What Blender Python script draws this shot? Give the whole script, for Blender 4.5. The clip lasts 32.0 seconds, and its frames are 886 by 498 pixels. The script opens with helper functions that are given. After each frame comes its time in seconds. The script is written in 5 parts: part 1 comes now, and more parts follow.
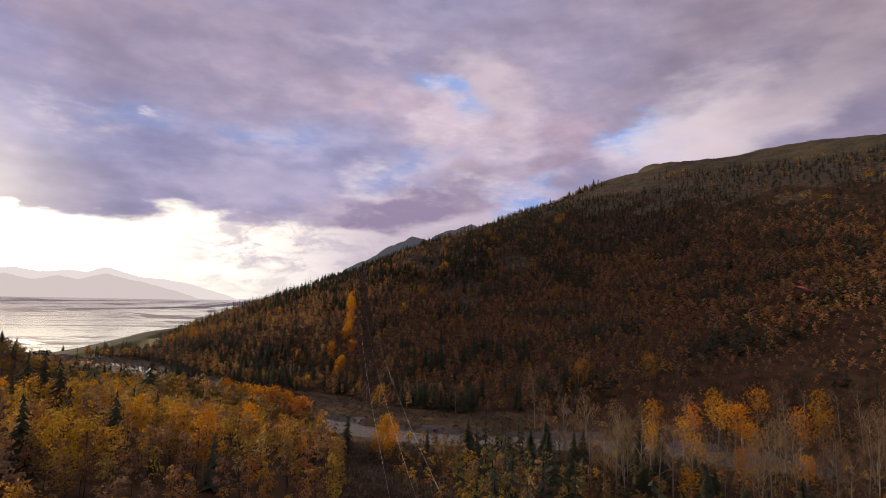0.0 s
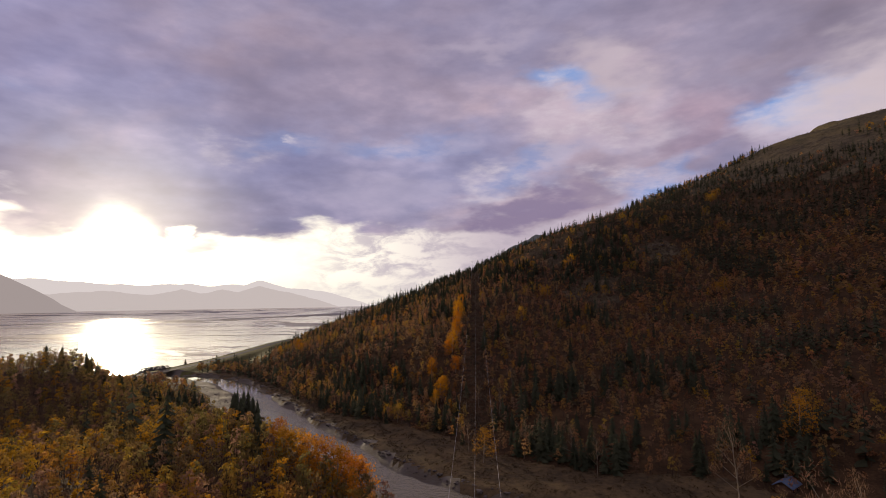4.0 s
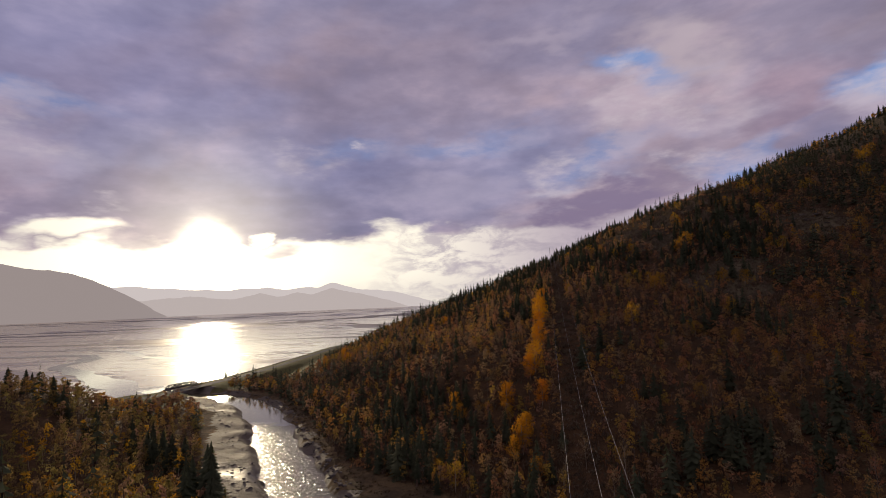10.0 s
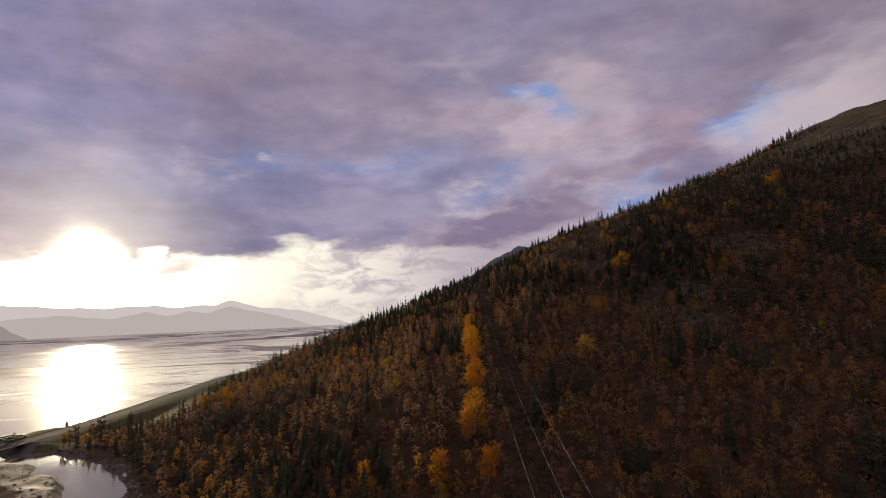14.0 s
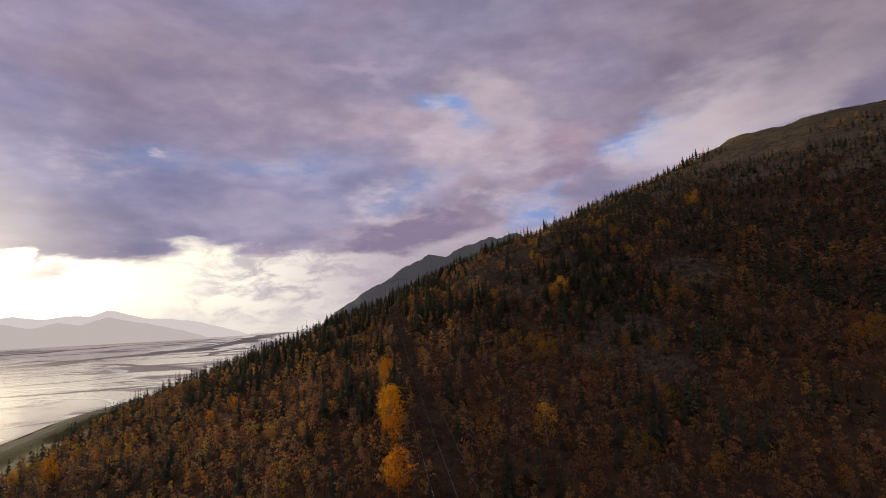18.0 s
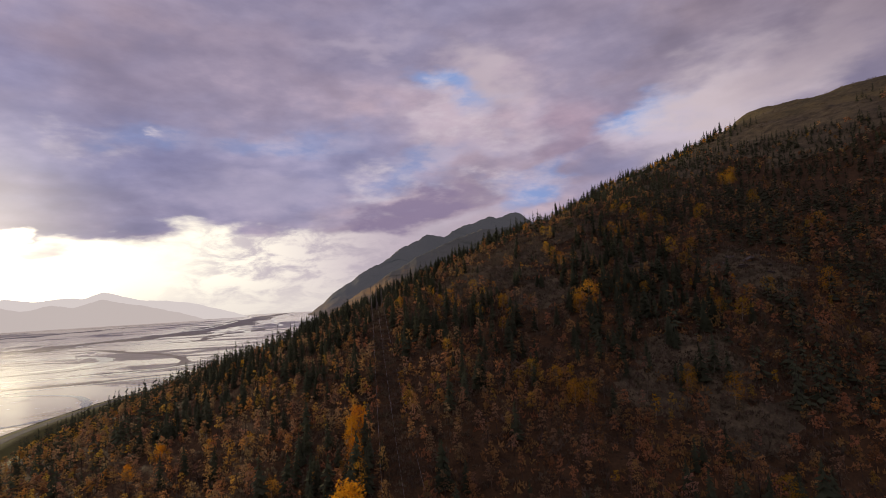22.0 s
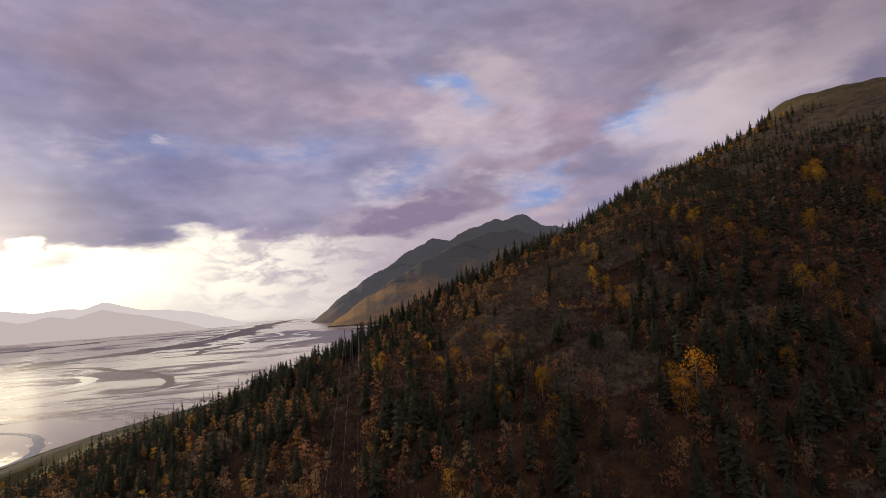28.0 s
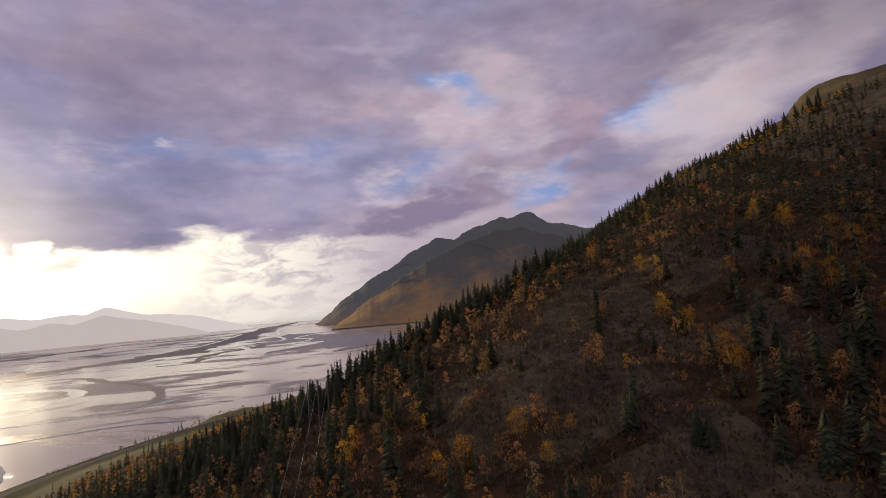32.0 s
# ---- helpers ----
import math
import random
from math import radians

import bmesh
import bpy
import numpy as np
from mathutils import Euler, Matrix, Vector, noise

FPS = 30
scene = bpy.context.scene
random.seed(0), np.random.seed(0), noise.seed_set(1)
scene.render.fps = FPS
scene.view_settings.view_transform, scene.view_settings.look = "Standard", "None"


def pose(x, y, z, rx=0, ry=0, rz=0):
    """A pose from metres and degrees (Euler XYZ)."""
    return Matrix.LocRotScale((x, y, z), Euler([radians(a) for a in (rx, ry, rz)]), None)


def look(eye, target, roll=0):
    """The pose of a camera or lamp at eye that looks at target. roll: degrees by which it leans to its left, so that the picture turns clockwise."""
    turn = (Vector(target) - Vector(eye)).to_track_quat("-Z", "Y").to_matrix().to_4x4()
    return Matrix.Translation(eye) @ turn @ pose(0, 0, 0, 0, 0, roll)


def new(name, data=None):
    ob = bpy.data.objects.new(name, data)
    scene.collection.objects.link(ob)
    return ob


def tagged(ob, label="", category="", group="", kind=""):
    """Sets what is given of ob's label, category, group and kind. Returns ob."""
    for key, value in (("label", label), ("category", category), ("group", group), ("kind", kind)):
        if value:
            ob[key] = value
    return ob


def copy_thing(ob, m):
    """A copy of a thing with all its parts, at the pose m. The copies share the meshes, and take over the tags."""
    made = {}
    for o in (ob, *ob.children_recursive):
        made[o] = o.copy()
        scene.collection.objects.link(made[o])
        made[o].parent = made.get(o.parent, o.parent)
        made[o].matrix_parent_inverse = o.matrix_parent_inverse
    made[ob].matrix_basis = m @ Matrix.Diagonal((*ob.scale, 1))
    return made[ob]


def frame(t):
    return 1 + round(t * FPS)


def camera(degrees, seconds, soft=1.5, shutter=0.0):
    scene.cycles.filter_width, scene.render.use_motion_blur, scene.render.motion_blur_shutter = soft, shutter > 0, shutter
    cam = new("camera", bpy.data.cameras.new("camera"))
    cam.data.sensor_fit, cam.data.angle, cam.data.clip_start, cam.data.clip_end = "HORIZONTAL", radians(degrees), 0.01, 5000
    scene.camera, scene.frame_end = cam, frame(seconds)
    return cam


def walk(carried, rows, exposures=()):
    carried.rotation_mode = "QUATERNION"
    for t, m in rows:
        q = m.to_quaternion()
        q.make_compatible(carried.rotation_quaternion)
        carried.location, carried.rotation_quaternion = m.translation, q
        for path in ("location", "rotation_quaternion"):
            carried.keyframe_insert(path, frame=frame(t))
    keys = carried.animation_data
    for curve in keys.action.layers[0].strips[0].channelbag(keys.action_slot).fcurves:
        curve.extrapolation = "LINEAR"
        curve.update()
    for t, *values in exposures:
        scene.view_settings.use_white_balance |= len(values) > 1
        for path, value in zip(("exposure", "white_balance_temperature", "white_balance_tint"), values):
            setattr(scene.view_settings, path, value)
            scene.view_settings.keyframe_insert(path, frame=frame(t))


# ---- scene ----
cam = camera(82.9, 32.0, 0.8)
PATH = [
    (0, (-18.99, -98.676, 71.887), (-18.591, -96.727, 72.094), 1.3),
    (0.5, (-17.07, -88.599, 72.657), (-16.695, -86.645, 72.861), 0.8),
    (1, (-14.222, -78.691, 72.526), (-13.936, -76.723, 72.73), 0.2),
    (1.5, (-10.757, -68.446, 72.645), (-10.57, -66.465, 72.849), -0.6),
    (2, (-7.991, -58.093, 73.01), (-7.889, -56.106, 73.216), -1.5),
    (2.5, (-6.011, -47.87, 73.282), (-5.965, -45.882, 73.489), -1.4),
    (3, (-4.495, -39.55, 73.367), (-4.501, -37.561, 73.576), -1.0),
    (3.5, (-2.896, -31.411, 73.607), (-2.944, -29.422, 73.816), -0.7),
    (5.5, (0.005, 0.0, 74.305), (-0.232, 1.975, 74.514), -1.4),
    (6, (-0.198, 7.953, 74.29), (-0.471, 9.923, 74.5), -1.2),
    (6.5, (-0.586, 15.76, 74.109), (-0.892, 17.725, 74.319), -1.2),
    (7, (-1.293, 23.343, 74.26), (-1.637, 25.303, 74.465), -1.6),
    (7.5, (-1.531, 31.123, 74.204), (-1.918, 33.075, 74.406), -2.4),
    (8, (-2.265, 38.552, 74.098), (-2.677, 40.498, 74.303), -3.1),
    (8.5, (-3.527, 45.751, 74.165), (-3.943, 47.697, 74.37), -3.2),
    (9, (-4.864, 53.033, 74.259), (-5.284, 54.977, 74.465), -3.3),
    (9.5, (-6.227, 60.216, 74.144), (-6.641, 62.162, 74.35), -3.2),
    (10, (-7.939, 67.16, 74.043), (-8.304, 69.115, 74.25), -2.2),
    (10.5, (-9.505, 73.54, 74.231), (-9.829, 75.502, 74.437), -2.3),
    (11, (-11.253, 80.022, 74.168), (-11.531, 81.989, 74.398), -2.7),
    (11.5, (-12.557, 85.929, 74.712), (-12.788, 87.899, 74.967), -3.2),
    (12, (-13.958, 92.689, 75.172), (-14.141, 94.664, 75.43), -3.2),
    (12.5, (-15.424, 99.36, 75.503), (-15.554, 101.339, 75.764), -2.9),
    (13, (-16.487, 106.241, 76.696), (-16.573, 108.222, 76.957), -2.6),
    (13.5, (-17.427, 112.996, 77.92), (-17.466, 114.979, 78.182), -2.3),
    (14, (-18.094, 119.628, 79.24), (-18.101, 121.611, 79.505), -2.3),
    (14.5, (-18.994, 125.38, 80.724), (-18.955, 127.362, 80.987), -2.0),
    (16.5, (-20.763, 151.298, 89.063), (-20.503, 153.264, 89.321), -3.8),
    (17, (-20.099, 158.86, 91.06), (-19.795, 160.82, 91.316), -4.1),
    (17.5, (-19.425, 166.187, 92.991), (-19.087, 168.14, 93.253), -3.4),
    (18, (-18.566, 173.25, 94.906), (-18.216, 175.199, 95.183), -2.8),
    (18.5, (-17.301, 180.54, 96.891), (-16.944, 182.488, 97.166), -2.7),
    (19, (-15.504, 188.177, 99.083), (-15.152, 190.132, 99.318), -3.0),
    (19.5, (-13.711, 195.408, 101.066), (-13.363, 197.366, 101.272), -3.1),
    (20, (-11.985, 202.33, 102.889), (-11.635, 204.289, 103.082), -3.1),
    (20.5, (-10.587, 209.281, 104.513), (-10.229, 211.239, 104.707), -3.0),
    (21, (-8.485, 217.385, 107.146), (-8.129, 219.343, 107.338), -3.1),
    (21.5, (-7.008, 225.15, 109.109), (-6.651, 227.109, 109.302), -3.0),
    (22, (-5.475, 232.42, 110.811), (-5.123, 234.379, 111.005), -3.0),
    (22.5, (-4.061, 239.967, 112.735), (-3.712, 241.927, 112.928), -3.1),
    (23, (-2.553, 247.552, 114.469), (-2.205, 249.512, 114.664), -3.2),
    (23.5, (-1.026, 255.046, 115.882), (-0.677, 257.006, 116.076), -3.2),
    (24, (0.282, 262.199, 117.251), (0.625, 264.16, 117.449), -3.2),
    (24.5, (1.627, 269.084, 119.057), (1.964, 271.046, 119.254), -3.4),
    (25, (2.937, 275.824, 120.518), (3.274, 277.786, 120.714), -3.4),
    (25.5, (4.879, 283.345, 122.732), (5.214, 285.307, 122.927), -3.6),
    (27.5, (11.177, 311.282, 129.56), (11.507, 313.244, 129.762), -3.8),
    (28, (12.976, 319.65, 131.193), (13.306, 321.612, 131.398), -3.8),
    (28.5, (15.093, 328.234, 132.954), (15.419, 330.197, 133.155), -3.9),
    (29, (16.902, 336.524, 134.65), (17.221, 338.488, 134.852), -4.1),
    (29.5, (18.469, 344.244, 136.372), (18.787, 346.209, 136.572), -4.2),
    (30, (20.024, 352.012, 138.104), (20.344, 353.976, 138.303), -4.4),
    (30.5, (21.486, 359.34, 139.712), (21.803, 361.305, 139.91), -4.6),
    (31, (23.192, 368.02, 141.118), (23.509, 369.985, 141.318), -4.6),
    (31.5, (24.807, 375.805, 142.508), (25.119, 377.77, 142.71), -4.6),
    (32, (25.767, 382.908, 143.948), (26.078, 384.874, 144.149), -4.6),
]
EXPOSURE = [(0, 0.3), (2, 0.15), (5, 0.05), (9, -0.12), (13, -0.14), (18, -0.04), (20, 0.02), (32, 0.0)]
walk(cam, [(t, look(eye, target, roll)) for t, eye, target, roll in PATH], EXPOSURE)

# ---- light: a low sun behind broken cloud over the tidal flats ----
SUN_AZ, SUN_EL = -35.7, 6.0          # degrees from +y (to the left) and above the horizon
sun_way = Vector((math.sin(radians(SUN_AZ)) * math.cos(radians(SUN_EL)), math.cos(radians(SUN_AZ)) * math.cos(radians(SUN_EL)), math.sin(radians(SUN_EL))))
sun_data = bpy.data.lights.new("sun", "SUN")
sun_data.energy, sun_data.angle, sun_data.color = 3.0, radians(2.0), (1.0, 0.80, 0.52)
sun = new("sun", sun_data)
sun.matrix_world = look((0, 0, 600), Vector((0, 0, 600)) - sun_way)


class Nodes:
    """A short way to write node trees."""

    def __init__(self, tree):
        self.tree = tree
        tree.nodes.clear()

    def add(self, kind, **settings):
        node = self.tree.nodes.new(kind)
        for key, value in settings.items():
            setattr(node, key, value)
        return node

    def put(self, socket, value):
        if isinstance(value, bpy.types.NodeSocket):
            self.tree.links.new(value, socket)
        else:
            socket.default_value = value

    def math(self, op, a, b=0.0, c=0.0, clamp=False):
        n = self.add("ShaderNodeMath", operation=op, use_clamp=clamp)
        for s, v in zip(n.inputs, (a, b, c)):
            self.put(s, v)
        return n.outputs[0]

    def mix_number(self, fac, a, b):
        n = self.add("ShaderNodeMix", data_type="FLOAT")
        self.put(n.inputs[0], fac)
        self.put(n.inputs[2], a)
        self.put(n.inputs[3], b)
        return n.outputs[0]

    def vec(self, op, a, b=(0, 0, 0)):
        n = self.add("ShaderNodeVectorMath", operation=op)
        self.put(n.inputs[0], a)
        if op == "SCALE":
            self.put(n.inputs["Scale"], b)
        else:
            self.put(n.inputs[1], b)
        return n.outputs["Value"] if op in ("DOT_PRODUCT", "LENGTH", "DISTANCE") else n.outputs["Vector"]

    def noise(self, vector, scale, detail=5.0, rough=0.55, distort=0.0):
        n = self.add("ShaderNodeTexNoise")
        for key, v in (("Vector", vector), ("Scale", scale), ("Detail", detail), ("Roughness", rough), ("Distortion", distort)):
            self.put(n.inputs[key], v)
        return n.outputs["Fac"]

    def step(self, value, low, high, to_low=0.0, to_high=1.0):
        n = self.add("ShaderNodeMapRange", interpolation_type="SMOOTHSTEP")
        for key, v in (("Value", value), ("From Min", low), ("From Max", high), ("To Min", to_low), ("To Max", to_high)):
            self.put(n.inputs[key], v)
        return n.outputs["Result"]

    def mix(self, fac, a, b, blend="MIX"):
        n = self.add("ShaderNodeMix", data_type="RGBA", blend_type=blend)
        self.put(n.inputs[0], fac)
        self.put(n.inputs[6], a if isinstance(a, bpy.types.NodeSocket) else (*a, 1))
        self.put(n.inputs[7], b if isinstance(b, bpy.types.NodeSocket) else (*b, 1))
        return n.outputs[2]

    def ramp(self, fac, stops):
        n = self.add("ShaderNodeValToRGB")
        el = n.color_ramp.elements
        while len(el) < len(stops):
            el.new(0.5)
        for e, (at, col) in zip(el, stops):
            e.position, e.color = at, (*col, 1)
        self.put(n.inputs[0], fac)
        return n.outputs[0]


world = bpy.data.worlds.new("evening_sky")
scene.world = world
world.use_nodes = True
W = Nodes(world.node_tree)
way = W.add("ShaderNodeTexCoord").outputs["Generated"]
sep = W.add("ShaderNodeSeparateXYZ")
W.put(sep.inputs[0], way)
up = W.math("MAXIMUM", sep.outputs[2], 0.0)
# clear air above the clouds
sky = W.add("ShaderNodeTexSky", sky_type="NISHITA", sun_disc=False, sun_elevation=radians(SUN_EL), sun_rotation=radians(SUN_AZ), air_density=1.2, dust_density=1.5, ozone_density=2.0)
clear = W.mix(1.0, sky.outputs[0], (0.13, 0.12, 0.135), "MULTIPLY")
# where a ray goes, as heading and height in degrees, bent a little by cloud noise so that edges billow
low = W.math("ARCSINE", sep.outputs[2])
side_deg = W.math("MULTIPLY", W.math("ARCTAN2", sep.outputs[0], sep.outputs[1]), 57.2958)
high_deg = W.math("MULTIPLY", low, 57.2958)
stretch = W.add("ShaderNodeMapping")
W.put(stretch.inputs[0], way)
stretch.inputs["Scale"].default_value = (1, 1, 2.6)
wide_way = stretch.outputs[0]
billow = W.noise(wide_way, 6.0, 5.0, 0.52, 0.1)
curl = W.noise(W.vec("ADD", wide_way, (3.1, 1.7, 5.2)), 7.5, 5.0, 0.52, 0.1)
ragged = W.math("SUBTRACT", billow, 0.5)
bent_side = W.math("ADD", side_deg, W.math("MULTIPLY", W.math("SUBTRACT", curl, 0.5), 17.0))
bent_high = W.math("ADD", high_deg, W.math("MULTIPLY", ragged, 11.0))
# cloud layer: soft rolls seen from below, with finer tufts on them
sheet = W.add("ShaderNodeCombineXYZ")
over = W.math("ADD", up, 0.34)
W.put(sheet.inputs[0], W.math("DIVIDE", sep.outputs[0], over))
W.put(sheet.inputs[1], W.math("DIVIDE", sep.outputs[1], over))
turned = W.add("ShaderNodeMapping")
W.put(turned.inputs[0], sheet.outputs[0])
turned.inputs["Rotation"].default_value = (0, 0, radians(-32))
turned.inputs["Scale"].default_value = (1.05, 1.3, 1.0)
flat = turned.outputs[0]
big = W.noise(flat, 1.5, 4.0, 0.5, 0.3)
tint = W.noise(W.vec("ADD", flat, (7.0, 3.0, 2.0)), 1.1, 4.0, 0.55, 0.4)
fine = W.noise(flat, 4.2, 4.0, 0.50, 0.0)
tuft = W.noise(wide_way, 13.0, 6.0, 0.56, 0.0)
puff = W.math("ADD", W.math("MULTIPLY", big, 0.42), W.math("ADD", W.math("MULTIPLY", fine, 0.34), W.math("MULTIPLY", tuft, 0.24)))


def spot(az, el, wide, high, lean=0.0, soft=0.6, shake=1.0):
    """A patch of sky round a heading, wide and high in degrees, leaning anticlockwise: 1 inside, 0 outside, with a billowing edge."""
    dx = W.math("MULTIPLY", W.math("SUBTRACT", W.mix_number(shake, side_deg, bent_side), az), math.cos(radians(el)))
    dy = W.math("SUBTRACT", W.mix_number(shake, high_deg, bent_high), el)
    c, s = math.cos(radians(lean)), math.sin(radians(lean))
    x = W.math("ADD", W.math("MULTIPLY", dx, c / wide), W.math("MULTIPLY", dy, s / wide))
    y = W.math("ADD", W.math("MULTIPLY", dy, c / high), W.math("MULTIPLY", dx, -s / high))
    r = W.math("SQRT", W.math("ADD", W.math("MULTIPLY", x, x), W.math("MULTIPLY", y, y)))
    return W.step(r, 1.0 + soft, 1.0 - soft, 0.0, 1.0)


def lay(base, patch, colour, amount=1.0):
    return W.mix(W.math("MULTIPLY", patch, amount), base, colour)


base = W.mix(W.step(tint, 0.40, 0.60), (0.255, 0.240, 0.385), (0.345, 0.275, 0.365))
# what the large masses of cloud look like: heading, height, half width and height, lean, colour, share
MASSES = [
    (60, 30, 32, 15, 0, (0.215, 0.172, 0.228), 0.85),       # mauve overcast
    (-12, 25, 15, 6, 12, (0.275, 0.218, 0.300), 0.60),
    (-46, 24, 12, 6, 0, (0.235, 0.225, 0.400), 0.65),       # blue-violet bank
    (-24, 14, 9, 4, 0, (0.225, 0.220, 0.385), 0.70),
    (-17, 11.4, 11, 2.6, 8, (0.232, 0.215, 0.345), 0.85),   # its dark base
    (-43, 10.3, 8, 2.6, -6, (0.235, 0.200, 0.310), 0.90),   # dark base over the sun
    (-29, 9.3, 7, 2.2, 0, (0.230, 0.205, 0.325), 0.85),
    (1, 16, 8, 3.4, 15, (0.240, 0.235, 0.395), 0.60),
    (22, 27, 13, 4.0, 20, (0.300, 0.250, 0.355), 0.50),
    (29, 24, 7, 3.0, 25, (0.270, 0.245, 0.375), 0.60),
    (26.5, 17.0, 4.6, 3.4, 20, (0.250, 0.190, 0.280), 0.85),  # dark tuft between the bright clouds
]
for az, el, wide, high, lean, colour, much in MASSES:
    base = lay(base, spot(az, el, wide, high, lean, 0.75), colour, much)
col = W.mix(1.0, base, W.ramp(puff, [(0.34, (0.82, 0.83, 0.83)), (0.44, (1.01, 1.00, 0.97)), (0.52, (1.24, 1.22, 1.14)), (0.60, (1.62, 1.54, 1.35)), (0.70, (2.15, 1.98, 1.66))]), "MULTIPLY")
# blue air in the gaps, then lit clouds and tufts over it
GAPS = [(12.8, 23.0, 4.6, 1.5, -22, 0.85), (32.8, 18.0, 3.4, 1.7, 8, 0.95), (8, 14.5, 6.0, 1.5, 20, 0.42), (20.3, 10.6, 3.6, 1.3, 15, 0.75), (22, 13.2, 4.5, 1.2, 15, 0.45), (-21.2, 17.1, 3.0, 1.1, 0, 0.28), (-51, 19.8, 4.5, 1.5, 0, 0.42), (-8, 17.5, 6.5, 1.2, 5, 0.35)]
for az, el, wide, high, lean, much in GAPS:
    col = lay(col, spot(az, el, wide, high, lean, 0.7, 0.8), W.mix(W.step(tuft, 0.40, 0.62), (0.20, 0.335, 0.66), (0.46, 0.47, 0.66)), much)
LIT = [(17.2, 24.2, 3.6, 2.3, -25, (0.58, 0.48, 0.53), 0.70), (40, 17.6, 6.5, 3.3, 18, (0.68, 0.57, 0.60), 0.85), (47, 20.0, 7.0, 2.2, 22, (0.42, 0.34, 0.39), 0.65), (12.6, 19.4, 4.6, 1.8, 15, (0.58, 0.47, 0.55), 0.70), (17, 17.4, 3.6, 1.5, 10, (0.52, 0.43, 0.53), 0.65),
       (34, 15.8, 3.6, 0.8, 5, (0.58, 0.50, 0.60), 0.70), (3.5, 28, 4.0, 1.0, 15, (0.46, 0.39, 0.49), 0.55), (-53, 14.5, 6, 1.6, 0, (0.46, 0.41, 0.53), 0.55), (-7, 12.6, 7, 1.2, 5, (0.44, 0.39, 0.52), 0.45), (12, 8.4, 6, 1.0, 12, (0.50, 0.43, 0.52), 0.55)]
for az, el, wide, high, lean, colour, much in LIT:
    col = lay(col, spot(az, el, wide, high, lean, 0.8), colour, much)
# small bright tufts
tufted = W.step(W.noise(wide_way, 19.0, 6.0, 0.55, 0.0), 0.36, 0.72)
for az, el, wide, high, much in ((2.2, 13.3, 2.0, 1.4, 0.70), (16.2, 13.0, 1.8, 0.9, 0.70), (-26.3, 16.6, 2.0, 1.1, 0.40), (-21.2, 17.3, 0.7, 0.4, 0.9), (14, 18.8, 6.5, 2.2, 0.50), (-51, 16, 4, 1.5, 0.35), (-47.2, 9.6, 3.0, 0.5, 0.8), (10, 23, 3, 1.2, 0.35), (6, 11.8, 3.5, 1.0, 0.5)):
    col = lay(col, W.math("MULTIPLY", spot(az, el, wide, high, 0, 0.9), tufted), (0.70, 0.61, 0.66), much)
col = lay(col, spot(6.0, 9.9, 8.0, 1.05, 12, 0.55), (0.250, 0.195, 0.305), 0.90)  # long dark roll of cloud
# bright gap under the cloud deck, yellow towards the sun
near_sun = W.math("ARCCOSINE", W.math("MINIMUM", W.vec("DOT_PRODUCT", way, tuple(sun_way)), 0.999999))
gap_top = W.math("ADD", 6.6, W.math("MULTIPLY", W.step(side_deg, -24.0, -15.0), 2.0))
under = W.step(W.math("SUBTRACT", bent_high, gap_top), 0.9, -0.9)
for az, el, wide, high, much in ((-30.8, 7.5, 1.5, 0.8, 1.0), (-47.5, 8.0, 3.4, 0.8, 0.8), (-53.5, 7.0, 3.0, 0.9, 0.7)):
    under = W.math("MAXIMUM", under, W.math("MULTIPLY", spot(az, el, wide, high, 0, 0.5, 0.6), much))
under = W.math("MULTIPLY", under, W.math("SUBTRACT", 1.0, W.math("MULTIPLY", spot(-28.6, 5.8, 2.6, 0.6, 4, 0.6, 0.6), 0.75)))
under = W.math("MULTIPLY", under, W.math("SUBTRACT", 1.0, W.math("MULTIPLY", spot(-41.5, 6.6, 3.0, 1.0, -6, 0.5, 0.6), 0.85)))
side = W.step(near_sun, radians(44), radians(14))
faint = W.step(near_sun, radians(72), radians(25))
gleam = W.mix(side, (0.56, 0.47, 0.54), (1.30, 1.20, 0.98))
streak = W.step(W.noise(wide_way, 13.0, 8.0, 0.65, 0.4), 0.42, 0.64)
gleam = W.mix(W.math("MULTIPLY", streak, W.step(near_sun, radians(13), radians(26), 0.0, 0.85)), gleam, (0.50, 0.43, 0.49))
col = W.mix(W.math("MULTIPLY", under, faint), col, gleam)
# milky air along the horizon
haze = W.step(low, radians(4.5), radians(-0.5), 0.0, 0.75)
col = W.mix(haze, col, W.mix(faint, (0.46, 0.42, 0.50), (0.80, 0.72, 0.66)))
col = W.mix(W.step(puff, 0.62, 0.78, 0.0, 0.35), col, clear)
# glow of the veiled sun
halo = W.math("MULTIPLY", W.math("POWER", W.step(near_sun, radians(21), radians(0.0)), 2.4), W.math("ADD", 0.30, W.math("MULTIPLY", under, 0.70)))
core = W.math("POWER", W.step(W.math("ADD", near_sun, W.math("MULTIPLY", ragged, radians(3.5))), radians(5.8), radians(0.0)), 3.2)
col = W.mix(halo, col, (2.2, 1.9, 1.25), "ADD")
col = W.mix(core, col, (9.0, 8.0, 5.5), "ADD")
# below the horizon: far hazy flats
col = W.mix(W.step(low, radians(-0.4), radians(-1.2)), col, W.mix(faint, (0.34, 0.31, 0.36), (0.62, 0.56, 0.52)))
back = W.add("ShaderNodeBackground")
W.put(back.inputs[0], col)
back.inputs[1].default_value = 1.0
W.put(W.add("ShaderNodeOutputWorld").inputs[0], back.outputs[0])

# ---- materials ----


